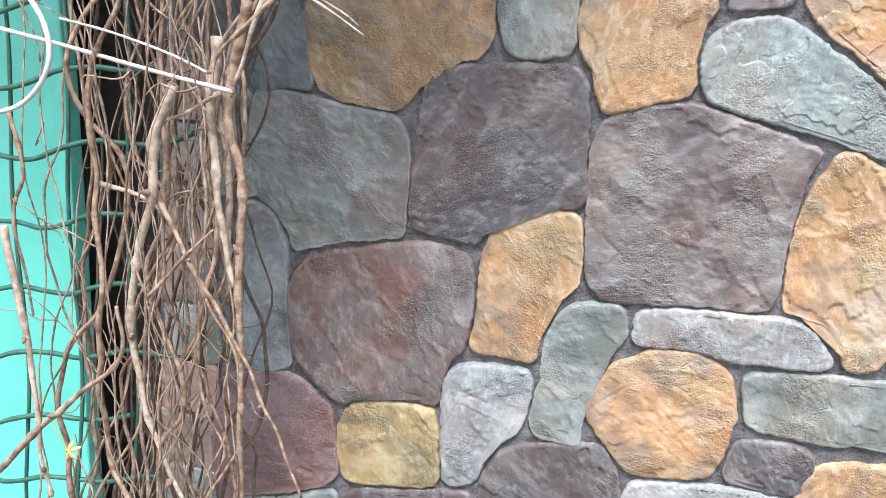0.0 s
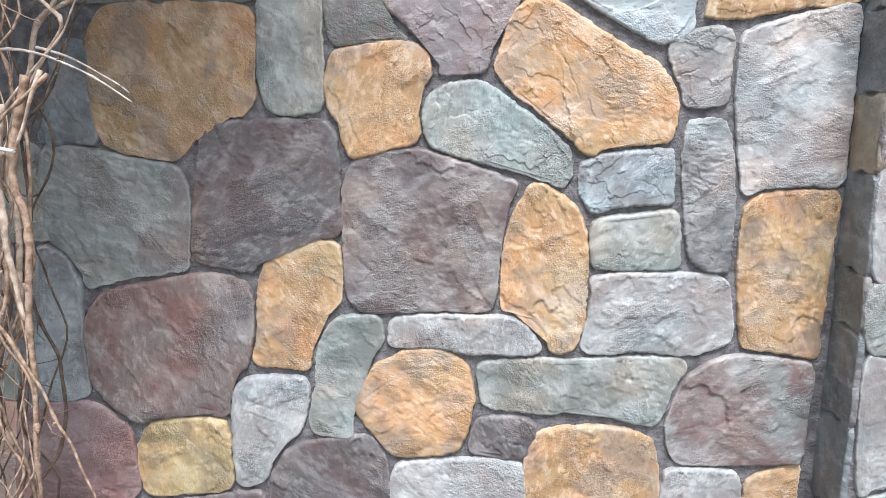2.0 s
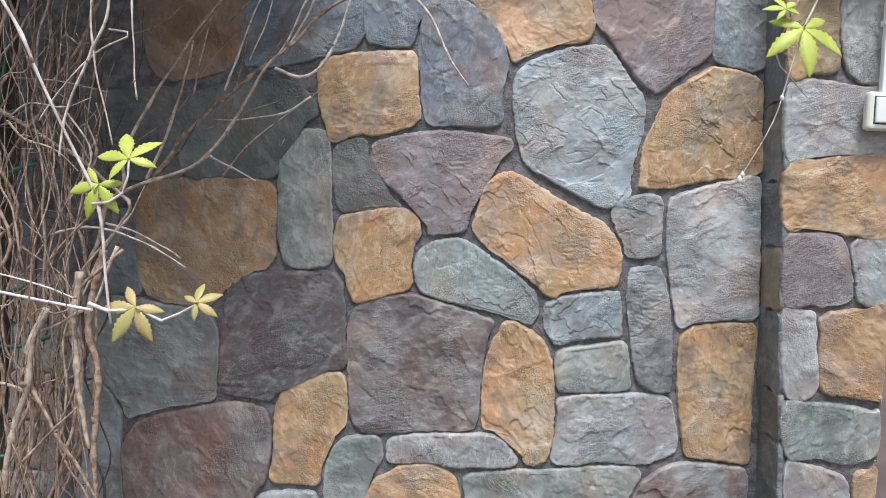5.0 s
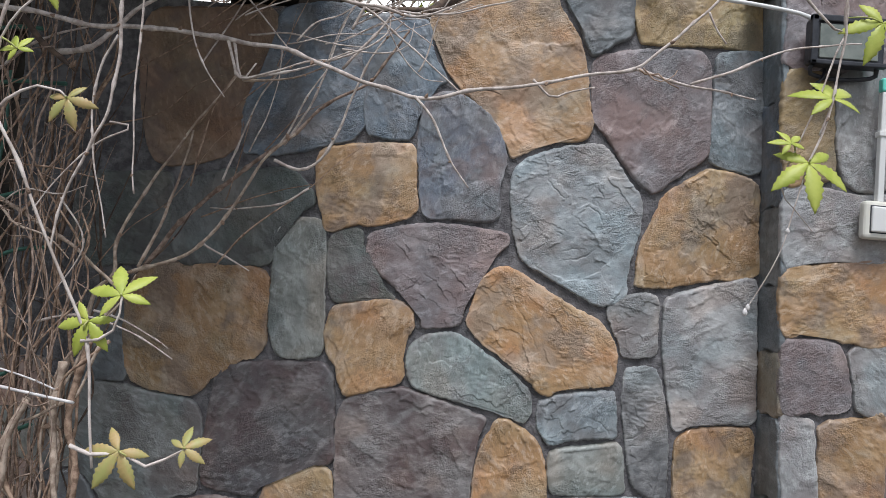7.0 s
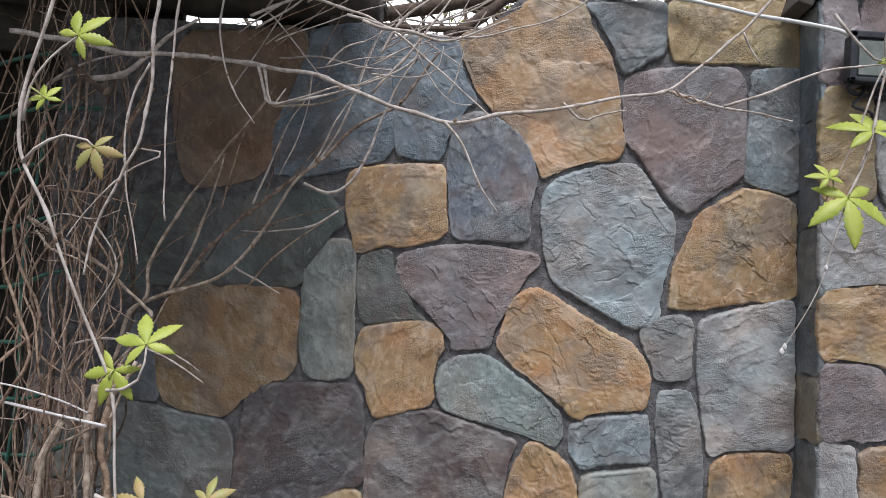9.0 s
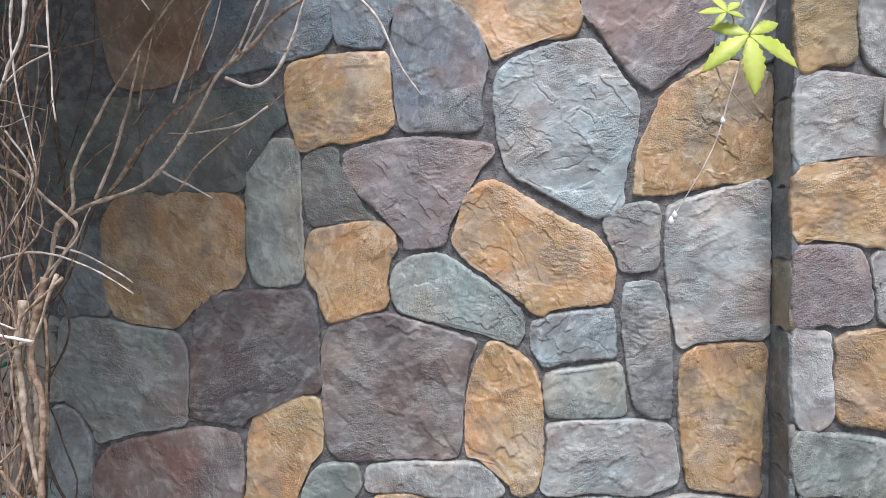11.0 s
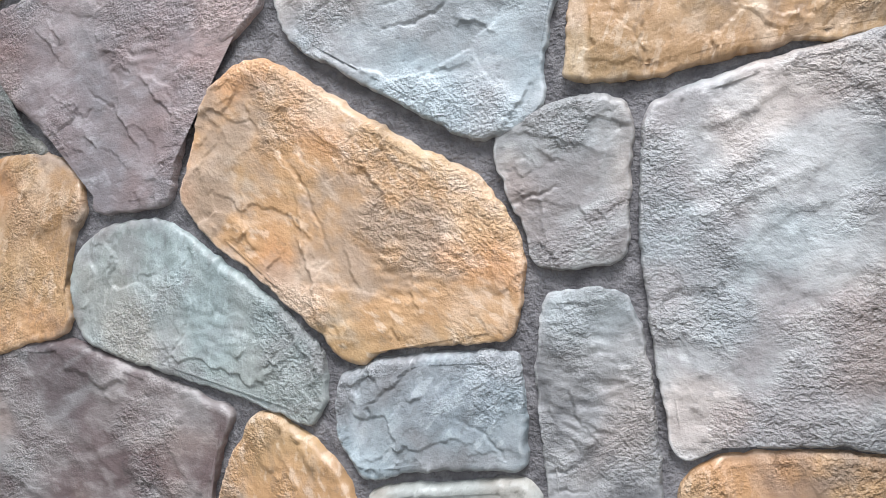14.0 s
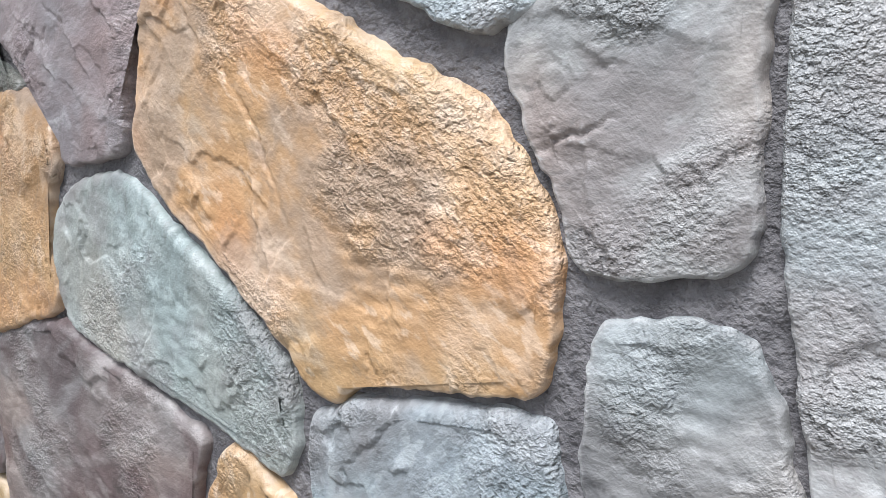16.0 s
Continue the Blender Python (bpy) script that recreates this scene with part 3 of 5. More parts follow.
wall_stone("umber", (0.267, 0.807), (0.301, 0.821), (0.356, 0.826), (0.383, 0.817), (0.387, 0.795), (0.376, 0.766), (0.368, 0.743), (0.319, 0.740), (0.267, 0.746), (0.259, 0.774))
wall_stone("ochre", (0.375, 0.756), (0.380, 0.773), (0.408, 0.799), (0.460, 0.813), (0.524, 0.819), (0.578, 0.817), (0.615, 0.808), (0.638, 0.787), (0.650, 0.731), (0.658, 0.672), (0.653, 0.616), (0.603, 0.584), (0.494, 0.566), (0.427, 0.566), (0.402, 0.588), (0.382, 0.672))
wall_stone("bluepale", (0.102, 0.690), (0.140, 0.708), (0.250, 0.725), (0.344, 0.727), (0.370, 0.711), (0.376, 0.666), (0.374, 0.594), (0.327, 0.569), (0.202, 0.554), (0.118, 0.556), (0.099, 0.621))
wall_stone("umber", (-0.163, 0.639), (-0.146, 0.684), (-0.120, 0.719), (-0.059, 0.741), (0.037, 0.756), (0.071, 0.722), (0.083, 0.685), (0.090, 0.612), (0.065, 0.571), (-0.047, 0.536), (-0.123, 0.529), (-0.155, 0.575))
wall_stone("bluepale", (-0.247, 0.839), (-0.219, 0.866), (-0.156, 0.875), (-0.102, 0.872), (-0.093, 0.843), (-0.099, 0.797), (-0.111, 0.756), (-0.144, 0.726), (-0.167, 0.688), (-0.180, 0.645), (-0.210, 0.629), (-0.234, 0.631), (-0.244, 0.686), (-0.250, 0.778))
wall_stone("ochre_yellow", (-0.450, 0.712), (-0.428, 0.745), (-0.367, 0.762), (-0.288, 0.766), (-0.266, 0.750), (-0.258, 0.695), (-0.256, 0.621), (-0.310, 0.603), (-0.380, 0.592), (-0.431, 0.588), (-0.450, 0.629), (-0.456, 0.677))
wall_stone("maroon", (-0.707, 0.751), (-0.607, 0.782), (-0.545, 0.776), (-0.492, 0.739), (-0.472, 0.707), (-0.464, 0.650), (-0.461, 0.591), (-0.499, 0.558), (-0.573, 0.527), (-0.650, 0.504), (-0.723, 0.490), (-0.727, 0.657))
wall_stone("bluegrey", (-0.676, 1.108), (-0.631, 1.112), (-0.606, 1.088), (-0.585, 1.038), (-0.581, 0.948), (-0.573, 0.857), (-0.568, 0.813), (-0.594, 0.792), (-0.656, 0.786), (-0.675, 0.791), (-0.686, 1.012))
wall_stone("slategreen", (-0.721, 1.317), (-0.669, 1.318), (-0.662, 1.223), (-0.647, 1.145), (-0.676, 1.134), (-0.725, 1.135), (-0.732, 1.227))
wall_stone("slate", (-0.652, 1.340), (-0.644, 1.399), (-0.633, 1.479), (-0.629, 1.527), (-0.569, 1.535), (-0.558, 1.435), (-0.544, 1.350), (-0.578, 1.342))
wall_stone("slatedark", (-0.285, 1.861), (-0.203, 1.865), (-0.155, 1.835), (-0.135, 1.792), (-0.186, 1.764), (-0.219, 1.733), (-0.223, 1.652), (-0.274, 1.636), (-0.368, 1.633), (-0.439, 1.633), (-0.462, 1.709), (-0.457, 1.805), (-0.366, 1.851))
wall_stone("slatedark", (-0.685, 1.812), (-0.597, 1.828), (-0.488, 1.835), (-0.472, 1.776), (-0.470, 1.708), (-0.453, 1.636), (-0.571, 1.618), (-0.652, 1.614), (-0.696, 1.688))
wall_stone("rust", (-0.559, 2.221), (-0.411, 2.244), (-0.280, 2.256), (-0.263, 2.168), (-0.323, 2.044), (-0.320, 1.954), (-0.360, 1.893), (-0.477, 1.862), (-0.533, 1.894), (-0.572, 2.072))
wall_stone("slateblue", (-0.308, 1.917), (-0.314, 2.024), (-0.249, 2.169), (-0.238, 2.255), (-0.066, 2.269), (-0.044, 2.117), (-0.036, 1.979), (-0.129, 1.932), (-0.235, 1.904), (-0.287, 1.905))
wall_stone("slateblue", (-0.039, 2.246), (0.098, 2.252), (0.118, 2.172), (0.156, 2.114), (0.101, 2.073), (0.090, 1.979), (0.059, 1.964), (0.004, 1.968), (-0.020, 1.983), (-0.036, 2.117))
wall_stone("ochre", (-0.124, 1.913), (-0.074, 1.933), (0.061, 1.949), (0.096, 1.933), (0.103, 1.854), (0.105, 1.789), (0.011, 1.753), (-0.029, 1.754), (-0.091, 1.733), (-0.112, 1.781), (-0.129, 1.847))
wall_stone("plumblue", (0.116, 2.057), (0.171, 2.081), (0.224, 2.066), (0.273, 2.030), (0.303, 1.981), (0.314, 1.927), (0.303, 1.858), (0.309, 1.805), (0.288, 1.784), (0.210, 1.784), (0.141, 1.783), (0.123, 1.829), (0.108, 1.950))
wall_stone("ochre_pale", (0.117, 2.267), (0.222, 2.283), (0.260, 2.314), (0.268, 2.360), (0.389, 2.367), (0.419, 2.309), (0.465, 2.243), (0.485, 2.189), (0.499, 2.107), (0.509, 2.008), (0.422, 1.984), (0.357, 1.955), (0.332, 1.941), (0.320, 1.968), (0.288, 2.027), (0.230, 2.071), (0.178, 2.121), (0.146, 2.174))
wall_stone("slate", (0.413, 2.362), (0.502, 2.372), (0.586, 2.376), (0.595, 2.310), (0.594, 2.257), (0.566, 2.240), (0.514, 2.203), (0.495, 2.220), (0.474, 2.272), (0.435, 2.332))
wall_stone("ochre_yellow", (0.608, 2.378), (0.732, 2.394), (0.883, 2.401), (0.902, 2.335), (0.914, 2.250), (0.794, 2.247), (0.649, 2.242), (0.616, 2.258))
wall_stone("plum", (0.514, 2.182), (0.554, 2.206), (0.648, 2.222), (0.753, 2.227), (0.784, 2.198), (0.792, 2.105), (0.792, 1.985), (0.746, 1.942), (0.683, 1.890), (0.659, 1.888), (0.603, 1.941), (0.559, 2.005), (0.524, 2.043), (0.513, 2.108))
wall_stone("bluegrey", (0.807, 2.206), (0.825, 2.229), (0.913, 2.231), (0.922, 2.116), (0.922, 2.020), (0.918, 1.950), (0.851, 1.953), (0.808, 1.967), (0.803, 2.010), (0.804, 2.106))
wall_stone("bluelight", (0.333, 1.892), (0.359, 1.934), (0.424, 1.966), (0.527, 1.989), (0.567, 1.967), (0.611, 1.909), (0.646, 1.861), (0.647, 1.794), (0.625, 1.686), (0.622, 1.629), (0.568, 1.599), (0.509, 1.623), (0.426, 1.663), (0.374, 1.693), (0.353, 1.735), (0.335, 1.820))
wall_stone("ochre", (0.683, 1.842), (0.706, 1.883), (0.767, 1.929), (0.805, 1.948), (0.878, 1.938), (0.922, 1.910), (0.927, 1.806), (0.929, 1.703), (0.827, 1.682), (0.724, 1.657), (0.649, 1.653), (0.643, 1.675), (0.649, 1.755))
wall_stone("bluepale", (0.669, 0.723), (0.702, 0.741), (0.793, 0.746), (0.816, 0.732), (0.825, 0.690), (0.828, 0.592), (0.782, 0.568), (0.700, 0.563), (0.675, 0.612))
wall_stone("ochre", (0.837, 0.704), (0.855, 0.740), (0.917, 0.762), (0.938, 0.768), (0.938, 0.673), (0.938, 0.580), (0.891, 0.567), (0.848, 0.594))
wall_stone("umber", (-0.435, 0.552), (-0.332, 0.582), (-0.219, 0.605), (-0.183, 0.600), (-0.171, 0.547), (-0.174, 0.478), (-0.322, 0.433), (-0.424, 0.412), (-0.439, 0.480))
wall_stone("greengrey", (-0.696, 0.472), (-0.573, 0.507), (-0.474, 0.546), (-0.455, 0.515), (-0.454, 0.437), (-0.466, 0.381), (-0.673, 0.319), (-0.701, 0.387))
wall_stone("slate", (-0.638, 1.337), (-0.628, 1.421), (-0.603, 1.489), (-0.573, 1.517), (-0.562, 1.437), (-0.546, 1.364), (-0.551, 1.346), (-0.590, 1.342))

# the pier that stands out from the wall
v, f = grout_face(PIER_L, PIER_R, lambda x: 2.385, on_pier, 0.02, 2)
pier = mesh_object("pier", v, f, MORTAR)
tagged(pier, "square pier of sculpted plaster stones beside the wall", "pier", kind="structure")
bm = box(PIER_L + 0.012, PIER_R, PIER + 0.016, W + 0.22, 0, 2.382)
for q in bm.verts:
    q.co.x = pier_lean(q.co.x, q.co.z)
part("pier_body", bm, MORTAR, pier)
v, f = grout_face(PIER + 0.012, W + 0.02, lambda x: 2.385, on_side, 0.02, 3)
mesh_object("pier_side", v, [tuple(reversed(a)) for a in f], MORTAR, pier)


def pier_stone(kind, *pts):
    set_stone(kind, pts, on_pier, pier, 0.0035, 0.9, 0.005)


pier_stone("plum", (0.952, 2.364), (0.997, 2.377), (1.014, 2.316), (1.025, 2.184), (0.952, 2.176), (0.952, 2.269))
pier_stone("plum", (1.029, 2.376), (1.122, 2.383), (1.172, 2.381), (1.179, 2.194), (1.043, 2.182))
pier_stone("ochre_yellow", (0.952, 2.151), (1.032, 2.157), (1.044, 2.099), (1.047, 2.011), (1.047, 1.931), (0.993, 1.918), (0.952, 1.916))
pier_stone("palegrey", (1.063, 2.156), (1.180, 2.162), (1.181, 1.935), (1.073, 1.925))
pier_stone("bluepale", (0.952, 1.886), (0.994, 1.904), (1.092, 1.893), (1.181, 1.885), (1.181, 1.758), (1.026, 1.743), (0.952, 1.727))
pier_stone("ochre", (0.952, 1.710), (1.025, 1.729), (1.128, 1.745), (1.181, 1.752), (1.181, 1.575), (1.094, 1.564), (1.064, 1.571), (1.004, 1.581), (0.952, 1.575))
pier_stone("plum", (0.952, 1.546), (0.981, 1.561), (1.041, 1.564), (1.075, 1.552), (1.089, 1.518), (1.100, 1.458), (1.095, 1.419), (1.044, 1.405), (1.007, 1.407), (0.952, 1.406))
pier_stone("palegrey", (1.102, 1.547), (1.181, 1.558), (1.181, 1.421), (1.125, 1.414), (1.113, 1.471))
pier_stone("bluepale", (0.952, 1.385), (0.997, 1.389), (1.021, 1.379), (1.024, 1.320), (1.028, 1.212), (0.960, 1.202))
pier_stone("ochre", (1.037, 1.374), (1.069, 1.390), (1.129, 1.397), (1.181, 1.403), (1.181, 1.204), (1.172, 1.199), (1.099, 1.203), (1.046, 1.213), (1.036, 1.271), (1.037, 1.343))
pier_stone("greengrey", (0.957, 1.178), (1.040, 1.182), (1.126, 1.178), (1.163, 1.168), (1.181, 1.170), (1.181, 1.082), (1.149, 1.060), (1.101, 1.051), (1.039, 1.061), (0.965, 1.063))
pier_stone("palegrey", (0.965, 1.030), (1.016, 1.039), (1.089, 1.024), (1.114, 1.007), (1.122, 0.946), (1.127, 0.868), (1.129, 0.826), (1.074, 0.810), (1.013, 0.789), (0.976, 0.791))
pier_stone("ochre_pale", (1.134, 1.021), (1.176, 1.037), (1.181, 1.047), (1.181, 0.826), (1.181, 0.822), (1.150, 0.826), (1.139, 0.921))
pier_stone("greengrey", (0.986, 0.746), (1.040, 0.774), (1.113, 0.798), (1.181, 0.806), (1.181, 0.813), (1.181, 0.695), (1.181, 0.675), (1.000, 0.649))


def side_stone(kind, low, high):
    y0, y1 = PIER + 0.0125, W + 0.004
    a, b = low + 0.006, high - 0.006
    pts = [(y0, a), ((y0 + y1) / 2, a + 0.004), (y1, a - 0.004), (y1 + 0.002, (a + b) / 2), (y1, b + 0.003), ((y0 + y1) / 2, b - 0.003), (y0, b), (y0 - 0.002, (a + b) / 2)]
    set_stone(kind, pts, lambda y, z, h: on_side(y, z, h), pier, 0.006, 0.7)


for kind, low, high in (("slate", 0.72, 0.905), ("slate", 0.905, 1.09), ("slategreen", 1.09, 1.20), ("slate", 1.20, 1.385), ("tan", 1.385, 1.53),
                        ("slate", 1.53, 1.68), ("slate", 1.68, 1.86), ("slateblue", 1.86, 2.10), ("slate", 2.10, 2.36)):
    side_stone(kind, low, high)

# pink bricks at the wall's far end
for i, z in enumerate((0.30, 0.42, 0.54, 0.66, 0.78, 0.90, 1.02, 1.14, 1.26)):
    dx = 0.008 * math.sin(i * 2.1)
    set_stone("pink" if i % 3 != 1 else "greengrey", [(-0.845 + dx, z + 0.004), (-0.79, z + 0.008), (-0.735 + dx, z + 0.004), (-0.733 + dx, z + 0.06), (-0.737 + dx, z + 0.112), (-0.79, z + 0.108), (-0.845 + dx, z + 0.112), (-0.848 + dx, z + 0.06)], on_wall, wall, 0.007, 0.8)

# ---- ground and what closes the place ----
bm = bmesh.new()
bmesh.ops.create_grid(bm, x_segments=80, y_segments=80, size=1.0)
for q in bm.verts:
    q.co.x, q.co.y = 60 * q.co.x * abs(q.co.x) ** 1.5, 60 * q.co.y * abs(q.co.y) ** 1.5
    q.co.z = 0.02 * noise.noise(q.co * 1.3)
tagged(part("ground", bm, EARTH, smooth=True), "bare brown earth in front of the wall", "ground", kind="structure")

# bright cloud far beyond the wall
cloud, cn, cl, cb = nodes_of("white_overcast")
cb.inputs["Base Color"].default_value = (0.8, 0.8, 0.8, 1)
tc = cn.new("ShaderNodeTexCoord")
cl.new(mix(cn, cl, noise_node(cn, cl, tc.outputs["Object"], 0.05, 4.0), (0.86, 0.90, 0.95), (1.0, 1.0, 1.0)), cb.inputs["Emission Color"])
cb.inputs["Emission Strength"].default_value = 1.5
back = part("backdrop", box(-90, 90, 58, 58.5, -1, 60), cloud)
tagged(back, "plain white overcast sky far beyond the wall", "sky", kind="structure")

# dark boards added as backing for the shaded gap beyond the wall's end
fence = tagged(new("gap_backing"), "dark boards added behind the wall's end to fill the shaded gap", "fence", kind="structure")
for i in range(8):
    x = -2.1 + i * 0.165
    part("board", box(x, x + 0.158, W + 0.30, W + 0.33, 0, 2.3, 0.004), WOOD_DARK, fence)

# turquoise metal sheet
sheet = tagged(new("metal_panel"), "turquoise painted sheet-metal fence panel with folded edge", "fence panel")
TEAL_R = 0.0
part("sheet", box(-0.9, TEAL_R - 0.03, W + 0.10, W + 0.104, 0.02, 2.2), TEAL, sheet)
part("edge_post", box(TEAL_R - 0.034, TEAL_R, W + 0.07, W + 0.115, 0.0, 2.22, 0.006), TEAL, sheet)

sheet.matrix_world = pose(-1.084, 0, 0, 0, -2.2, 0)

# green plastic net strung in front of it
net = tagged(new("garden_net"), "green plastic garden net strung among the vines", "net")
for i in range(17):
    z = 0.02 + i * 0.122
    pts = [Vector((-1.36 + 0.06 * k, 1.215 + 0.014 * math.sin(k * 1.05 + i), z + 0.010 * math.sin(k * 1.6 + i * 0.7) + 0.012 * k)) for k in range(13 - i % 3)]
    v, f = [], []
    tube(curve_points(pts, step=0.012), 0.0046, v, f, 7, 1.0, 0, i)
    mesh_object("strand", v, f, NET, net)
for i, x in enumerate((-1.215, -1.098, -0.981, -0.866, -0.75)):
    pts = [Vector((x + 0.010 * math.sin(k * 1.3) - 0.0010 * k, 1.218 + 0.006 * math.sin(k), 0.05 + 0.122 * k)) for k in range(17)]
    v, f = [], []
    tube(curve_points(pts, step=0.02), 0.0034, v, f, 6, 1.0, 0, i + 40)
    mesh_object("strand", v, f, NET, net)

# ---- the creeper ----
bm = bmesh.new()
bmesh.ops.create_icosphere(bm, subdivisions=2, radius=1.0)
for q in bm.verts:
    if q.co.z > 0:
        q.co.x, q.co.y = q.co.x * (1 - 0.6 * q.co.z), q.co.y * (1 - 0.6 * q.co.z)
BUD = bpy.data.meshes.new("bud")
bm.to_mesh(BUD)
bm.free()
BUD.materials.append(BARK)
BUD.shade_smooth()
PALE_BUD = BUD.copy()
PALE_BUD.materials.clear()
PALE_BUD.materials.append(CORD)

stem_count = 0
stem_points = []


def vine(radius, *pts, bark=None):
    """A knotty creeper stem through the points, with buds along it."""
    global stem_count
    i, stem_count = stem_count, stem_count + 1
    line = wobble(curve_points(pts, step=0.012), 0.001 if pts[0][1] < 0.3 else min(0.006, 1.3 * radius), 14.0, i)
    stem_points.extend(line)
    v, f = [], []
    tube(line, radius, v, f, 8, 0.45, 0.45, i)
    stem = tagged(mesh_object("vine_stem", v, f, bark or (BARK_GREY if i > 12 else (BARK, BARK_TAN)[i % 2])), "dry leafless creeper stem with knotty joints", "vine", "creeper stems")
    for k in range(9 + i % 5, len(line) - 2, 17):
        if radius < 0.0024:
            break
        bud = new("bud", BUD)
        bud.parent = stem
        side = Vector((math.sin(k * 2.4), -0.5, math.cos(k * 1.7))).normalized()
        bud.matrix_local = Matrix.Translation(line[k] + side * radius * 0.9) @ side.to_track_quat("Z", "Y").to_matrix().to_4x4() @ Matrix.Diagonal((radius * 0.75, radius * 0.75, radius * 1.5, 1))
    return stem, line


vine(.0075, (-0.471, 1.08, 1.465), (-0.482, 1.08, 1.407), (-0.493, 1.08, 1.347), (-0.491, 1.08, 1.286), (-0.479, 1.08, 1.241), (-0.471, 1.08, 1.194), (-0.474, 1.08, 1.129), (-0.480, 1.08, 1.070), (-0.471, 1.08, 0.995), (-0.472, 1.08, 0.924), (-0.468, 1.08, 0.853), (-0.468, 1.08, 0.738))
vine(.0085, (-0.528, 1.10, 1.419), (-0.531, 1.10, 1.343), (-0.535, 1.10, 1.272), (-0.525, 1.10, 1.209), (-0.518, 1.10, 1.152), (-0.510, 1.10, 1.103), (-0.496, 1.10, 1.063))
vine(.0042, (-0.617, 1.07, 1.226), (-0.583, 1.07, 1.158), (-0.537, 1.07, 1.081), (-0.491, 1.07, 1.012), (-0.453, 1.07, 0.949), (-0.411, 1.07, 0.869), (-0.386, 1.07, 0.821), (-0.366, 1.07, 0.768))
vine(.0075, (-0.567, 1.06, 1.348), (-0.598, 1.06, 1.269), (-0.603, 1.06, 1.205), (-0.618, 1.06, 1.130), (-0.641, 1.06, 1.042), (-0.644, 1.06, 0.980), (-0.630, 1.06, 0.902), (-0.606, 1.06, 0.833), (-0.577, 1.06, 0.773), (-0.553, 1.06, 0.729))
vine(.0035, (-0.598, 1.04, 1.050), (-0.554, 1.04, 1.098), (-0.493, 1.04, 1.159))
vine(.0040, (-0.436, 1.06, 1.472), (-0.458, 1.06, 1.407), (-0.478, 1.06, 1.356))
vine(.0040, (-0.424, 1.06, 1.465), (-0.467, 1.06, 1.428), (-0.503, 1.06, 1.390), (-0.511, 1.06, 1.338))
vine(.0040, (-0.506, 1.08, 1.342), (-0.562, 1.08, 1.310), (-0.598, 1.08, 1.295))
vine(.0055, (-0.834, 1.00, 0.747), (-0.768, 1.00, 0.818), (-0.695, 1.00, 0.891), (-0.632, 1.00, 0.947), (-0.612, 1.00, 0.997), (-0.616, 1.00, 1.046))
vine(.0060, (-0.804, 1.00, 1.133), (-0.785, 1.00, 1.053), (-0.770, 1.00, 0.969), (-0.765, 1.00, 0.882), (-0.759, 1.00, 0.792), (-0.742, 1.00, 0.718))
vine(.0035, (-0.808, 1.02, 1.297), (-0.785, 1.02, 1.213), (-0.803, 1.02, 1.146), (-0.777, 1.02, 0.997))
vine(.0042, (-0.715, 1.09, 1.188), (-0.643, 1.09, 1.180), (-0.597, 1.09, 1.152), (-0.578, 1.09, 1.113))
vine(.0040, (-0.537, 1.12, 1.197), (-0.541, 1.12, 1.103), (-0.559, 1.12, 1.021), (-0.568, 1.12, 0.928), (-0.547, 1.12, 0.837), (-0.522, 1.12, 0.784), (-0.556, 1.12, 0.695))
vine(.0050, (-0.727, 1.02, 2.081), (-0.616, 1.02, 2.071), (-0.505, 1.02, 2.055), (-0.343, 1.02, 2.055), (-0.234, 1.02, 2.043), (-0.137, 1.02, 2.035), (-0.071, 1.02, 2.013), (0.016, 1.02, 1.988), (0.114, 1.02, 1.962), (0.207, 1.02, 1.978), (0.310, 1.02, 2.000), (0.433, 1.02, 2.029), (0.515, 1.02, 2.047), (0.564, 1.02, 2.088), (0.643, 1.02, 2.164), (0.691, 1.02, 2.228), (0.725, 1.02, 2.285), (0.747, 1.02, 2.353))
vine(.0032, (0.520, 1.02, 2.047), (0.589, 1.02, 2.028), (0.651, 1.02, 2.021), (0.745, 1.02, 2.006))
vine(.0028, (0.614, 1.00, 2.021), (0.694, 1.00, 2.051), (0.793, 1.00, 2.099), (0.922, 1.00, 2.118))
vine(.0030, (0.114, 1.02, 1.962), (0.149, 1.02, 1.925), (0.186, 1.02, 1.854), (0.224, 1.02, 1.800))
vine(.0030, (-0.234, 1.02, 2.043), (-0.211, 1.02, 1.974), (-0.187, 1.02, 2.003))
vine(.0030, (-0.211, 1.02, 1.974), (-0.133, 1.02, 1.992), (-0.071, 1.02, 2.011), (-0.010, 1.02, 2.040))
vine(.0030, (-0.279, 1.06, 2.152), (-0.184, 1.06, 2.194), (-0.071, 1.06, 2.169), (0.008, 1.06, 2.142), (0.129, 1.06, 2.135), (0.236, 1.06, 2.159), (0.341, 1.06, 2.203), (0.402, 1.06, 2.264))
vine(.0028, (-0.091, 1.05, 2.164), (-0.001, 1.05, 2.138), (0.092, 1.05, 2.068), (0.208, 1.05, 1.979))
vine(.0030, (-0.032, 1.05, 2.014), (0.045, 1.05, 2.108), (0.121, 1.05, 2.226))
vine(.0030, (-0.018, 1.05, 2.092), (0.018, 1.05, 2.162), (0.079, 1.05, 2.212), (0.150, 1.05, 2.274))
vine(.0040, (-0.766, 1.12, 1.935), (-0.664, 1.12, 2.037), (-0.554, 1.12, 2.081))
vine(.0024, (-0.150, 0.74, 2.425), (-0.075, 0.40, 2.330), (-0.075, 0.25, 2.200), (-0.090, 0.20, 2.082), (-0.139, 0.20, 1.945), (-0.170, 0.20, 1.824), (-0.178, 0.20, 1.767), (-0.173, 0.20, 1.726), (-0.141, 0.20, 1.675), (-0.110, 0.20, 1.611), (-0.082, 0.20, 1.552), (-0.070, 0.20, 1.493), (-0.066, 0.20, 1.451))
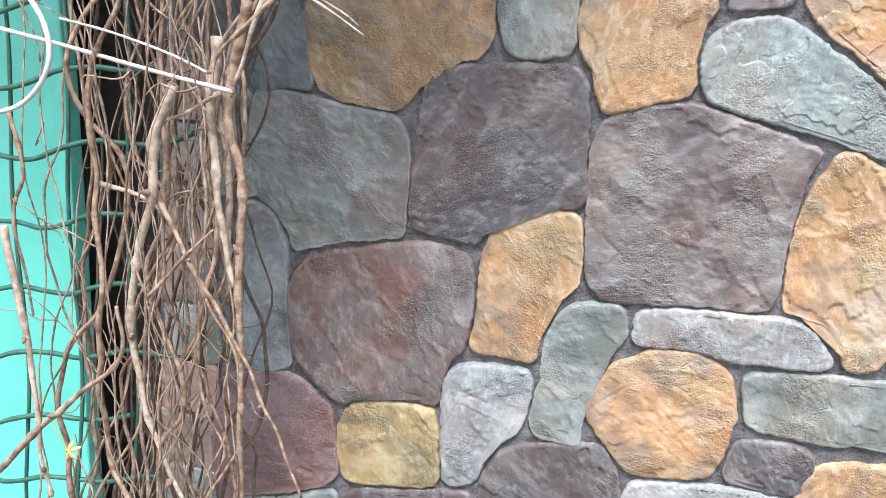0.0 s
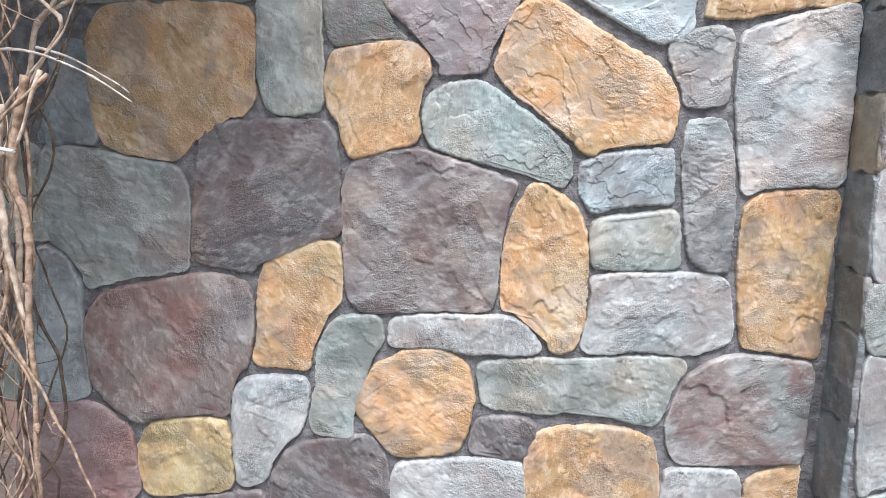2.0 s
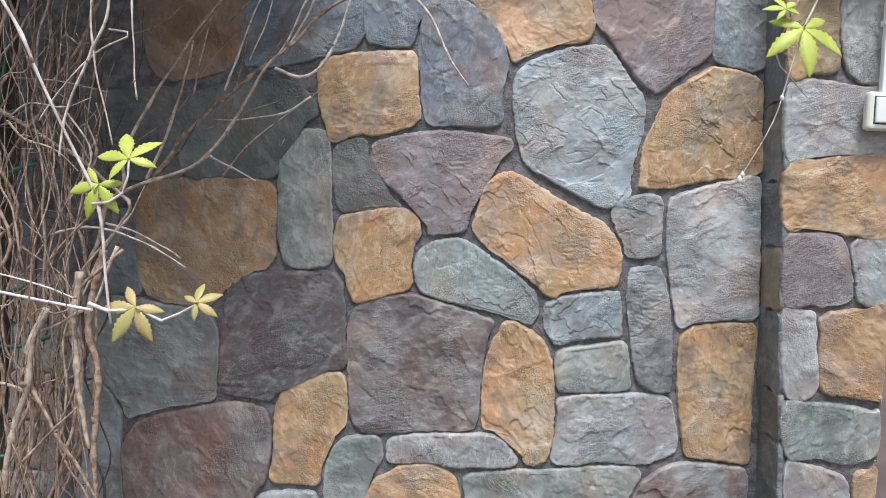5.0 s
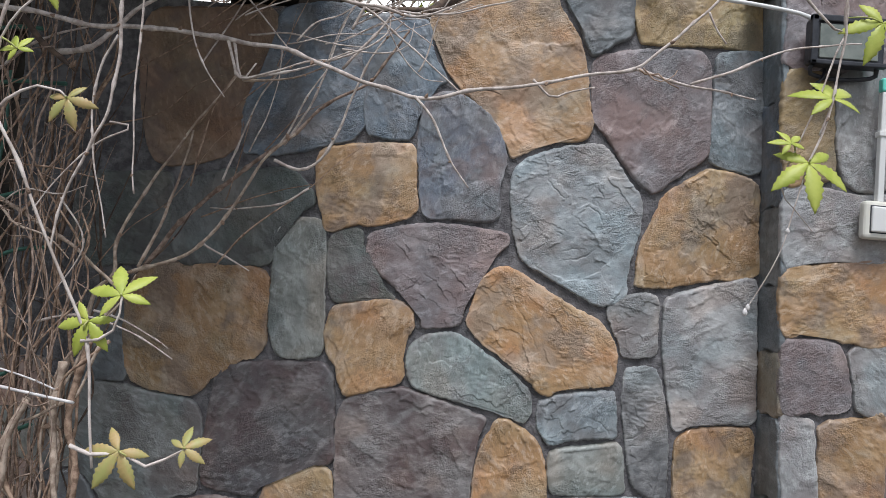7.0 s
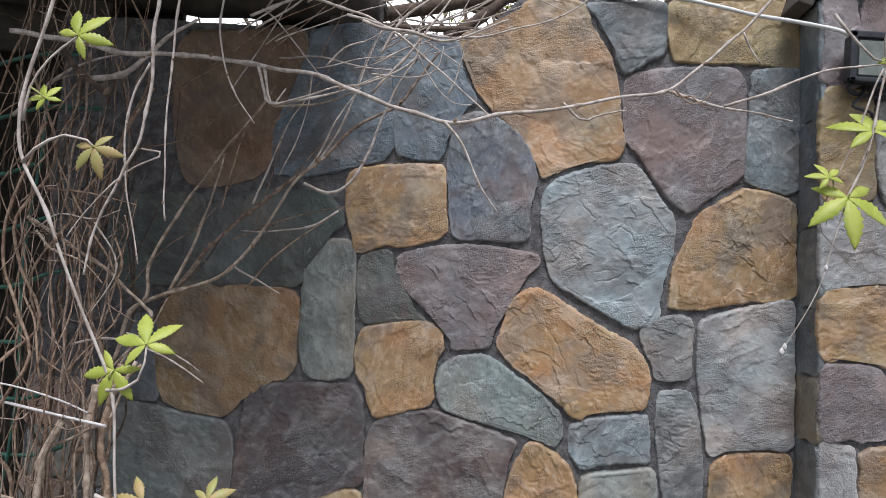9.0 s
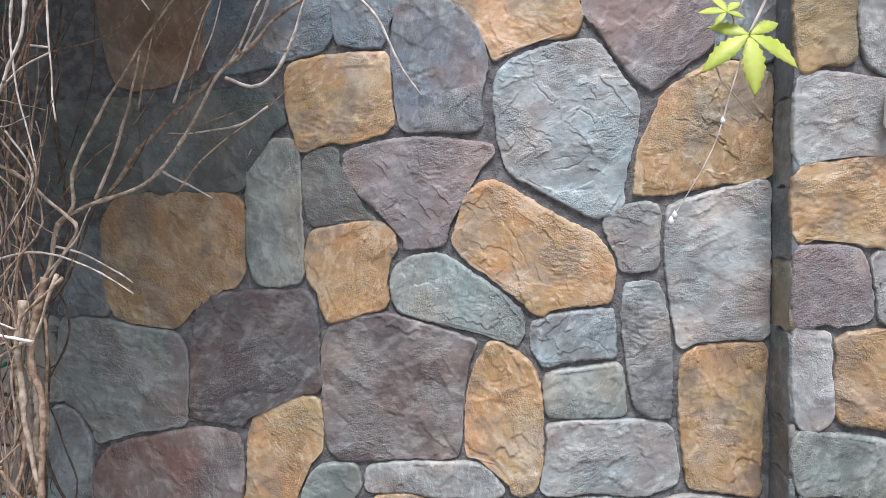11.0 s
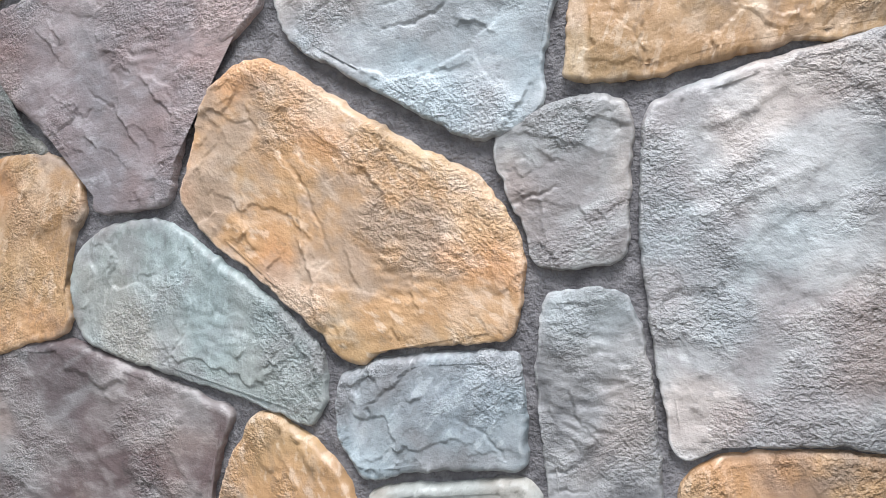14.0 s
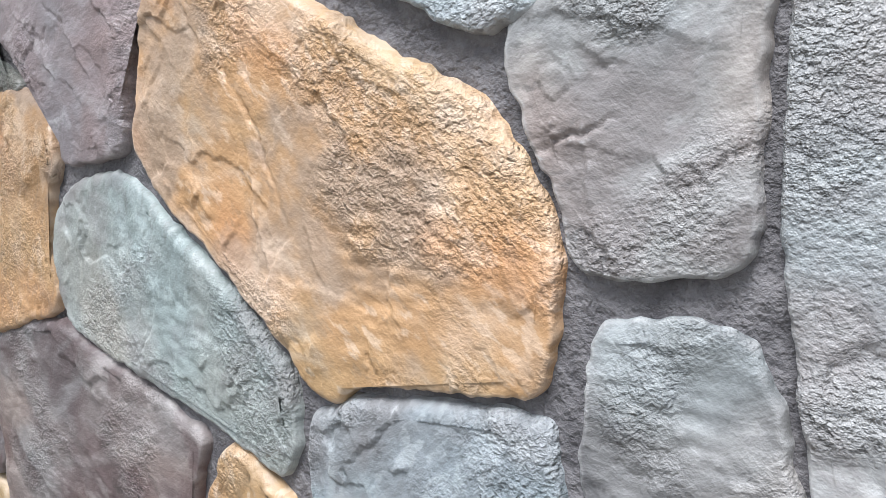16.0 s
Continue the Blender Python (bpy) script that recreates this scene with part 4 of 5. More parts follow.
vine(.0026, (1.020, 1.27, 2.470), (0.960, 0.80, 2.430), (0.860, 0.55, 2.260), (0.637, 0.45, 2.001), (0.622, 0.45, 1.922), (0.605, 0.45, 1.826), (0.589, 0.45, 1.781))
vine(.0018, (-0.085, 0.20, 1.468), (-0.075, 0.20, 1.465), (-0.062, 0.20, 1.461), (-0.046, 0.20, 1.466), (-0.024, 0.20, 1.457), (-0.009, 0.20, 1.464), (0.006, 0.20, 1.473))
vine(.0014, (-0.084, 0.20, 1.550), (-0.065, 0.20, 1.554), (-0.057, 0.20, 1.568), (-0.056, 0.20, 1.588))
vine(.0016, (-0.172, 0.20, 1.724), (-0.163, 0.20, 1.736), (-0.146, 0.20, 1.747), (-0.128, 0.20, 1.750), (-0.115, 0.20, 1.741))
vine(.0012, (-0.175, 0.20, 1.758), (-0.172, 0.20, 1.786), (-0.159, 0.20, 1.811), (-0.138, 0.20, 1.831))
vine(.0014, (0.599, 0.45, 1.816), (0.607, 0.45, 1.839), (0.613, 0.45, 1.858))
vine(.0028, (-0.335, 1.26, 1.671), (-0.321, 1.26, 1.662), (-0.224, 1.26, 1.617))
vine(.0028, (-0.610, 1.14, 1.484), (-0.594, 1.14, 1.491), (-0.516, 1.14, 1.504), (-0.419, 1.14, 1.479), (-0.331, 1.14, 1.433))
vine(.0026, (-0.113, 1.26, 1.806), (-0.172, 1.26, 1.766), (-0.267, 1.26, 1.750), (-0.322, 1.26, 1.748))
vine(0.0056, (-0.455, 1.27, 1.611), (-0.418, 1.27, 1.663), (-0.367, 1.27, 1.734), (-0.291, 1.27, 1.806), (-0.214, 1.27, 1.875), (-0.183, 1.27, 1.898), (-0.137, 1.27, 1.943), (-0.084, 1.27, 1.998), (-0.012, 1.27, 2.041), (0.025, 1.27, 2.095), (0.077, 1.27, 2.171), bark=BARK_MID)
vine(0.0026, (-0.187, 1.22, 1.876), (-0.158, 1.22, 1.915), (-0.132, 1.22, 1.982), (-0.104, 1.22, 2.033), (-0.082, 1.22, 2.068), bark=BARK_GREY)
vine(0.0028, (-0.172, 1.24, 1.893), (-0.126, 1.24, 1.971), (-0.100, 1.24, 2.047), (-0.068, 1.24, 2.150), (-0.051, 1.24, 2.201), bark=BARK_GREY)
vine(0.0024, (-0.283, 1.20, 1.801), (-0.255, 1.20, 1.887), (-0.223, 1.20, 1.978), (-0.189, 1.20, 2.037), (-0.181, 1.20, 2.087), bark=BARK_GREY)
vine(0.0036, (-0.180, 1.20, 1.853), (-0.123, 1.20, 1.836), (-0.078, 1.20, 1.869), (-0.051, 1.20, 1.919), (-0.032, 1.20, 1.985), (-0.013, 1.20, 2.043), (0.021, 1.20, 2.110), (0.065, 1.20, 2.163), bark=BARK_GREY)
vine(0.0020, (-0.335, 1.16, 1.780), (-0.320, 1.16, 1.867), (-0.304, 1.16, 1.939), (-0.284, 1.16, 1.979), (-0.250, 1.16, 2.037), bark=BARK)
vine(0.0016, (-0.228, 1.18, 1.862), (-0.199, 1.18, 1.935), (-0.179, 1.18, 2.025), (-0.180, 1.18, 2.081), bark=BARK_GREY)
vine(0.0018, (-0.351, 1.30, 1.729), (-0.262, 1.30, 1.770), (-0.181, 1.30, 1.802), (-0.115, 1.30, 1.820), bark=BARK)
vine(0.0042, (-0.383, 0.90, 2.424), (-0.392, 0.90, 2.127), (-0.395, 0.90, 2.077), (-0.392, 0.90, 1.997), (-0.394, 0.90, 1.918), (-0.404, 0.90, 1.858), (-0.438, 0.90, 1.776), (-0.463, 0.90, 1.703), (-0.472, 0.90, 1.631), bark=BARK_GREY)
vine(0.0028, (-0.344, 0.90, 2.424), (-0.353, 0.90, 2.130), (-0.356, 0.90, 2.080), (-0.355, 0.90, 1.993), (-0.358, 0.90, 1.920), (-0.354, 0.90, 1.848), (-0.341, 0.90, 1.732), bark=BARK_GREY)
vine(0.0026, (-0.297, 0.98, 2.424), (-0.306, 0.98, 2.164), (-0.309, 0.98, 2.114), (-0.298, 0.98, 2.044), (-0.271, 0.98, 1.983), (-0.228, 0.98, 1.927), bark=BARK_GREY)
vine(0.0024, (-0.412, 0.94, 2.015), (-0.438, 0.94, 1.959), (-0.444, 0.94, 1.884), (-0.436, 0.94, 1.803), (-0.419, 0.94, 1.737), (-0.399, 0.94, 1.655), bark=BARK_GREY)
vine(0.0066, (-0.617, 1.12, 2.023), (-0.545, 1.12, 2.038), (-0.503, 1.12, 2.076), (-0.462, 1.12, 2.118), (-0.405, 1.12, 2.161), bark=BARK_GREY)
vine(0.0075, (-0.682, 1.08, 2.094), (-0.649, 1.08, 2.059), (-0.607, 1.08, 2.016), (-0.551, 1.08, 1.979), bark=BARK_DARK)
vine(0.0020, (-0.416, 0.95, 1.861), (-0.378, 0.95, 1.854), (-0.439, 0.95, 1.818), (-0.500, 0.95, 1.753), (-0.537, 0.95, 1.692), bark=BARK_GREY)
vine(0.0030, (-0.244, 1.02, 2.051), (-0.229, 1.02, 2.005), (-0.212, 1.02, 1.974), (-0.153, 1.02, 1.990), (-0.098, 1.02, 2.012), (-0.056, 1.02, 2.019), bark=BARK_GREY)
vine(0.0026, (-0.211, 1.03, 1.974), (-0.126, 1.03, 1.984), (-0.056, 1.03, 2.011), bark=BARK_TAN)
vine(0.0034, (-0.048, 1.00, 2.135), (-0.012, 1.00, 2.123), (0.037, 1.00, 2.120), (0.095, 1.00, 2.106), (0.152, 1.00, 2.122), (0.217, 1.00, 2.155), bark=BARK_GREY)
vine(0.0024, (-0.059, 1.04, 2.024), (0.011, 1.04, 2.052), (0.051, 1.04, 2.091), (0.050, 1.04, 2.143), bark=BARK_GREY)
vine(0.0018, (-0.034, 1.05, 2.051), (0.039, 1.05, 2.050), (0.088, 1.05, 2.068), (0.099, 1.05, 2.113), bark=BARK_GREY)
vine(0.0020, (-0.124, 1.06, 2.062), (-0.091, 1.06, 2.102), (-0.048, 1.06, 2.120), (0.000, 1.06, 2.154), bark=BARK_GREY)
vine(0.0016, (0.040, 1.06, 2.112), (0.082, 1.06, 2.049), (0.121, 1.06, 2.011), (0.161, 1.06, 2.007), bark=BARK_GREY)
vine(0.0020, (-0.521, 1.10, 1.705), (-0.500, 1.10, 1.647), (-0.520, 1.10, 1.586), (-0.503, 1.10, 1.528), bark=BARK)
vine(0.0026, (-0.682, 1.10, 1.707), (-0.648, 1.10, 1.673), (-0.587, 1.10, 1.655), (-0.538, 1.10, 1.614), bark=BARK_TAN)
vine(0.0022, (-0.575, 1.12, 1.733), (-0.521, 1.12, 1.647), (-0.564, 1.12, 1.553), bark=BARK_GREY)
vine(0.0060, (-0.579, 1.22, 0.995), (-0.574, 1.22, 1.184), (-0.593, 1.22, 1.287), (-0.599, 1.22, 1.328), (-0.555, 1.22, 1.454), (-0.524, 1.22, 1.558), (-0.454, 1.22, 1.602), (-0.361, 1.22, 1.637), (-0.291, 1.22, 1.700), (-0.243, 1.22, 1.782), (-0.200, 1.22, 1.858), (-0.147, 1.22, 1.914), bark=BARK_TAN)
vine(0.0040, (-0.519, 1.21, 1.558), (-0.493, 1.21, 1.590), (-0.493, 1.21, 1.661), (-0.454, 1.21, 1.752), (-0.395, 1.21, 1.844), (-0.357, 1.21, 1.915), (-0.323, 1.21, 1.960), (-0.270, 1.21, 2.035), bark=BARK_TAN)
vine(0.0038, (-0.440, 1.20, 1.608), (-0.402, 1.20, 1.694), (-0.370, 1.20, 1.814), (-0.352, 1.20, 1.903), bark=BARK_TAN)
vine(0.0046, (-0.737, 1.16, 1.737), (-0.632, 1.16, 1.682), (-0.560, 1.16, 1.641), (-0.518, 1.16, 1.604), (-0.471, 1.16, 1.572), (-0.455, 1.16, 1.553), (-0.484, 1.16, 1.503), (-0.528, 1.16, 1.421), (-0.556, 1.16, 1.340), bark=BARK_TAN)
vine(0.0026, (-0.525, 1.20, 1.513), (-0.452, 1.20, 1.492), (-0.389, 1.20, 1.465), (-0.362, 1.20, 1.446), bark=BARK_GREY)
vine(0.0028, (-0.616, 1.24, 1.345), (-0.543, 1.24, 1.411), (-0.502, 1.24, 1.497), (-0.468, 1.24, 1.581), (-0.391, 1.24, 1.666), (-0.352, 1.24, 1.739), bark=BARK_DARK)
vine(0.0016, (-0.580, 1.30, 1.638), (-0.509, 1.30, 1.842), (-0.502, 1.30, 1.958), (-0.502, 1.30, 2.062), bark=BARK_DARK)
vine(0.0016, (-0.591, 1.28, 1.805), (-0.588, 1.28, 1.878), (-0.537, 1.28, 1.984), (-0.507, 1.28, 2.067), bark=BARK_DARK)
vine(0.0022, (-0.555, 1.14, 1.344), (-0.593, 1.14, 1.420), (-0.555, 1.14, 1.500), (-0.520, 1.14, 1.676), (-0.503, 1.14, 1.787), bark=BARK)
vine(0.0020, (-0.652, 1.12, 1.399), (-0.584, 1.12, 1.519), (-0.510, 1.12, 1.695), (-0.516, 1.12, 1.752), bark=BARK)
vine(0.0030, (-0.576, 1.15, 1.321), (-0.558, 1.15, 1.401), (-0.508, 1.15, 1.463), (-0.450, 1.15, 1.534), (-0.422, 1.15, 1.594), bark=BARK_TAN)
vine(0.0022, (-0.669, 1.10, 1.791), (-0.580, 1.10, 1.789), (-0.511, 1.10, 1.778), (-0.482, 1.10, 1.770), bark=BARK)
vine(0.0024, (-0.736, 1.12, 1.531), (-0.653, 1.12, 1.458), (-0.581, 1.12, 1.413), (-0.540, 1.12, 1.358), bark=BARK)
vine(0.0030, (-0.577, 1.13, 1.028), (-0.560, 1.13, 1.168), (-0.573, 1.13, 1.266), (-0.560, 1.13, 1.345), (-0.578, 1.13, 1.441), bark=BARK_TAN)
vine(0.0018, (-0.677, 1.10, 1.715), (-0.638, 1.10, 1.745), (-0.569, 1.10, 1.738), (-0.516, 1.10, 1.759), bark=BARK_GREY)
vine(0.0022, (0.647, 1.02, 2.165), (0.662, 1.02, 2.135), (0.682, 1.02, 2.108), bark=BARK_GREY)
vine(0.0026, (0.328, 1.02, 2.011), (0.365, 1.02, 1.983), (0.396, 1.02, 1.996), (0.445, 1.02, 2.007), bark=BARK_GREY)
vine(0.0020, (0.521, 1.01, 2.043), (0.543, 1.01, 2.030), (0.553, 1.01, 2.041), (0.575, 1.01, 2.025), (0.597, 1.01, 2.015), bark=BARK)
vine(0.0016, (0.528, 1.01, 2.047), (0.554, 1.01, 2.024), (0.582, 1.01, 2.033), (0.591, 1.01, 2.048), bark=BARK)
vine(0.0018, (0.234, 1.02, 1.987), (0.255, 1.02, 1.985), (0.273, 1.02, 1.980), bark=BARK)
vine(0.0012, (0.629, 0.46, 1.937), (0.617, 0.46, 1.909), (0.601, 0.46, 1.856), (0.584, 0.46, 1.811), (0.565, 0.46, 1.757), (0.584, 0.46, 1.729), (0.602, 0.46, 1.709), bark=BARK_GREY)
vine(0.0020, (0.570, 0.46, 1.989), (0.595, 0.46, 1.960), (0.622, 0.46, 1.936), (0.629, 0.46, 1.950), (0.629, 0.46, 1.994), bark=BARK_GREY)
hanging, line = vine(.0009, (0.589, 0.45, 1.781), (0.576, 0.45, 1.730), (0.563, 0.45, 1.680), (0.529, 0.45, 1.613))
for k, size in ((-1, 0.0030), (-2, 0.0026), (-9, 0.0024)):
    bead = new("bud", PALE_BUD)
    bead.parent = hanging
    bead.matrix_local = Matrix.Translation(line[k]) @ Matrix.Diagonal((size, size, size * 1.6, 1))



def thicket(name, count, xs, ys, z0, z1, radii, mat, label, seed, lean=0.12, tendrils=2):
    """Many wandering stems, each with thin side shoots, some of them curled."""
    r2 = random.Random(seed)
    v, f = [], []
    for i in range(count):
        x, y = r2.uniform(*xs), r2.uniform(*ys)
        a, b = r2.uniform(z0, z0 + 0.5), r2.uniform(z1 - 0.7, z1)
        pts, dx = [], 0.0
        m = 11
        for k in range(m):
            dx = max(-0.10, min(0.10, dx + r2.uniform(-lean, lean) * 0.5))
            pts.append((x + dx, y + r2.uniform(-0.03, 0.03), a + (b - a) * k / (m - 1)))
        line = wobble(curve_points(pts, step=0.02), 0.013, 11.0, seed + i)
        r = radii[0] + (radii[1] - radii[0]) * r2.random() ** 2.0
        tube(line, r, v, f, 6, 0.6, 0.3, i)
        for _ in range(tendrils):
            at = r2.choice(line)
            d = Vector((r2.uniform(-1, 1), r2.uniform(-0.8, 0.3), r2.uniform(-0.4, 1))).normalized() * r2.uniform(0.04, 0.14)
            curl = Vector((r2.uniform(-1, 1), 0, r2.uniform(-1, 1))) * r2.uniform(0.0, 0.03)
            shoot = curve_points([at, at + d * 0.35 + curl * 0.4, at + d * 0.7 - curl * 0.3, at + d + curl], step=0.01)
            tube(wobble(shoot, 0.006, 22.0, i), r2.uniform(0.0008, 0.0019), v, f, 5, 0.4, 0.25, i)
    return tagged(mesh_object(name, v, f, mat), label, "vine", kind="stuff")


thicket("vine_thicket", 20, (-0.73, -0.55), (1.04, 1.24), 0.0, 2.5, (0.0016, 0.0056), BARK, "thicket of dry brown creeper stems against the wall", 11, 0.20)
thicket("vine_thicket", 20, (-0.74, -0.54), (1.02, 1.28), 0.0, 2.5, (0.0010, 0.0034), BARK_MID, "thicket of dry grey creeper stems against the wall", 12, 0.16, 3)
# deepest stems take the dark bark to paint in the thicket's inner shade
thicket("vine_thicket", 16, (-0.84, -0.62), (1.24, 1.38), 0.0, 2.6, (0.0016, 0.005), BARK_DARK, "creeper stems deep in the thicket, coloured dark for its shaded inside", 13, 0.14)


v, f = [], []
r4 = random.Random(77)
for i in range(46):
    at = Vector((r4.uniform(-0.30, 0.22), r4.uniform(1.02, 1.24), r4.uniform(2.10, 2.44)))
    d = Vector((r4.uniform(0.2, 1.0), r4.uniform(-0.2, 0.2), r4.uniform(-0.3, 1.0))).normalized() * r4.uniform(0.12, 0.38)
    pts = wobble(curve_points([at - d * 0.5, at - d * 0.2, at + d * 0.2, at + d * 0.5], step=0.012), 0.022, 7.0, i)
    tube(pts, r4.uniform(0.0011, 0.0028), v, f, 5, 0.6, 0.3, i)
tagged(mesh_object("twig_tangle", v, f, BARK_GREY), "tangle of thin pale creeper twigs below the wall top", "vine", kind="stuff")
v, f = [], []
for i in range(14):
    at = Vector((r4.uniform(-0.62, -0.12), r4.uniform(1.20, 1.34), r4.uniform(1.70, 2.30)))
    d = Vector((r4.uniform(0.3, 1.0), r4.uniform(-0.1, 0.1), r4.uniform(0.4, 1.3))).normalized() * r4.uniform(0.18, 0.50)
    pts = wobble(curve_points([at - d * 0.5, at - d * 0.2, at + d * 0.2, at + d * 0.5], step=0.014), 0.025, 6.0, i)
    tube(pts, r4.uniform(0.0012, 0.0024), v, f, 5, 0.2, 0.3, i)
tagged(mesh_object("twig_tangle", v, f, BARK), "tangle of slanting brown creeper branches before the wall", "vine", kind="stuff")


# ---- leaves ----
def leaf(at, size, turn, mat, droop=25):
    """A young five-fingered creeper leaf."""
    thing = tagged(new("creeper_leaf"), "young five-fingered green creeper leaf on a shoot" if mat == LEAF else "young bronze-green creeper leaf on a shoot", "leaf", "creeper leaves")
    thing.matrix_world = Matrix.Translation(at) @ pose(0, 0, 0, 90 - droop, 0, 0) @ pose(0, 0, 0, 0, 0, turn)
    for k, (angle, length) in enumerate(((0, 1.0), (58, 0.92), (-58, 0.92), (118, 0.66), (-118, 0.66))):
        m, v, f = 15, [], []
        for i in range(m + 1):
            t = i / m
            half = 0.20 * math.sin(math.pi * min(1, t * 0.95 + 0.03) ** 1.15) * (1.0 + (0.13 if i % 2 else -0.12)) * (1 - 0.25 * t)
            if i in (0, m):
                half = 0.012
            z = -0.28 * t * t
            v += [(-half, t, z + 0.10 * half * 2), (0, t, z), (half, t, z + 0.10 * half * 2)]
        for i in range(m):
            a = 3 * i
            f += [(a, a + 1, a + 4, a + 3), (a + 1, a + 2, a + 5, a + 4)]
        turned = Matrix.Rotation(radians(angle), 4, "Z") @ Matrix.Rotation(radians(8 * math.sin(k * 2 + turn)), 4, "Y")
        ob = mesh_object("leaflet", [turned @ (Vector(q) * size * length) for q in v], f, mat, thing)
        mod = ob.modifiers.new("thickness", "SOLIDIFY")
        mod.thickness = 0.0004
    near = min(stem_points, key=lambda p: (p - Vector(at)).length)
    home = thing.matrix_world.inverted() @ near
    v, f = [], []
    tube(curve_points([home, home * 0.5 + Vector((0, 0, 0.12 * size)), Vector((0, 0, 0.0))], step=0.002), 0.0009, v, f, 6, 0.8)
    mesh_object("petiole", v, f, SHOOT, thing, "thin green leaf stalk")
    return thing


leaf((-0.046, 0.20, 1.467), 0.034, 150, LEAF_BRONZE, 20)
leaf((0.004, 0.20, 1.473), 0.022, -60, LEAF_BRONZE, 30)
leaf((-0.056, 0.20, 1.588), 0.034, 20, LEAF, 30)
leaf((-0.115, 0.20, 1.741), 0.026, 200, LEAF_BRONZE, 10)
leaf((-0.138, 0.20, 1.831), 0.030, -40, LEAF, 10)
leaf((-0.159, 0.20, 1.778), 0.018, 30, LEAF, 20)
leaf((0.613, 0.45, 1.858), 0.050, 10, LEAF, 40)
leaf((0.590, 0.45, 1.784), 0.056, 185, LEAF, 25)
leaf((0.569, 0.45, 1.804), 0.026, 20, LEAF, 30)
leaf((0.664, 0.45, 1.949), 0.050, 160, LEAF, 10)
leaf((-0.080, 0.20, 1.566), 0.030, 160, LEAF, 10)
leaf((-0.700, 0.99, 0.810), 0.020, -60, LEAF_BRONZE, 30)

# ---- things on the pier and the wall ----

# timber beam over the wall, and a roof added to shade its upper left
beam = tagged(new("timber_beam"), "dark round timber beam lying over the wall top", "beam")
v, f = [], []
tube(curve_points([(-1.7, W + 0.08, 2.37), (-1.2, W + 0.08, 2.365), (-0.6, W + 0.08, 2.36), (-0.10, W + 0.08, 2.352)], step=0.06), 0.058, v, f, 14, 0.95, 0, 3)
mesh_object("log", v, f, WOOD_DARK, beam)
for x in (-0.82, -0.17):
    part("block", box(x - 0.05, x + 0.05, W + 0.03, W + 0.13, 2.25, 2.31, 0.005), WOOD_DARK, beam)
part("filler_board", box(-1.7, -0.63, W + 0.14, W + 0.165, 2.2, 2.40, 0.004), WOOD_DARK, beam)
part("filler_board", box(-0.42, -0.11, W + 0.14, W + 0.165, 2.2, 2.40, 0.004), WOOD_DARK, beam)
roof = tagged(new("shade_roof"), "added dark board roof, mostly unseen, shading the creeper and upper wall", "roof", kind="structure")
for i in range(8):
    part("plank", box(-2.6, -0.12, 0.72 + i * 0.135, 0.85 + i * 0.135, 2.425, 2.45, 0.003), WOOD_DARK, roof)

# unseen posts added to carry the shading roof
for y in (0.80, 1.7):
    part("post", box(-2.56, -2.48, y - 0.04, y + 0.04, 0, 2.425, 0.005), WOOD_DARK, roof)

# eave board above the pier
eave = tagged(new("roof_eave"), "dark weathered eave boards above the pier", "roof", kind="structure")
part("board", box(0.90, 1.6, 1.30, 1.42, 2.392, 2.412, 0.003), WOOD_DARK, eave)
part("board", box(0.87, 1.6, 1.43, 1.60, 2.396, 2.420, 0.003), WOOD_DARK, eave)
part("board", box(0.93, 1.6, 1.29, 1.50, 2.430, 2.452, 0.003), WOOD_DARK, eave)
bm = box(-0.018, 0.018, -0.04, 0.07, 0.0, 0.32, 0.004)
bm.transform(pose(0.876, 1.372, 2.352, 0, 17, 0))
part("brace", bm, WOOD_DARK, eave)

# house wall beyond the pier
house = part("house_wall", box(PIER_R + 0.004, 2.6, PIER + 0.10, W + 0.2, 0, 2.385), rough_material("brown_render", (0.16, 0.12, 0.12), (0.22, 0.17, 0.16), 0.85, 12.0))
tagged(house, "dull brown rendered wall beyond the pier", "wall", kind="structure")

# floodlight
lamp = tagged(new("flood_light"), "black flood light with a grey glass front fixed on the pier", "lamp")
LX, LZ = 0.948, 2.216
part("housing", box(LX, LX + 0.16, 1.262, 1.300, LZ - 0.052, LZ + 0.052, 0.008), BLACK, lamp)
part("glass", box(LX + 0.016, LX + 0.144, 1.2585, 1.264, LZ - 0.040, LZ + 0.036, 0.002), LENS_MAT, lamp, "grey glass front")
part("rim", box(LX - 0.003, LX + 0.012, 1.255, 1.27, LZ - 0.055, LZ + 0.055, 0.003), BLACK, lamp)
part("rim", box(LX - 0.003, LX + 0.163, 1.255, 1.27, LZ + 0.040, LZ + 0.055, 0.003), BLACK, lamp)
part("rim", box(LX - 0.003, LX + 0.163, 1.255, 1.27, LZ - 0.055, LZ - 0.044, 0.003), BLACK, lamp)
v, f = [], []
tube(curve_points([(LX + 0.01, 1.275, LZ - 0.05), (LX + 0.012, 1.288, LZ - 0.068), (LX + 0.08, 1.305, LZ - 0.072), (LX + 0.148, 1.288, LZ - 0.068), (LX + 0.15, 1.275, LZ - 0.05)], step=0.01), 0.005, v, f, 8, 1.0)
mesh_object("bracket", v, f, BLACK, lamp)
v, f = [], []
tube(curve_points([(LX + 0.05, 1.30, LZ - 0.05), (LX + 0.04, 1.29, LZ - 0.075), (LX + 0.02, 1.285, LZ - 0.10), (LX + 0.06, 1.29, LZ - 0.11), (LX + 0.07, 1.302, LZ - 0.12)], step=0.008), 0.0035, v, f, 8, 1.0)
mesh_object("lead", v, f, BLACK, lamp)

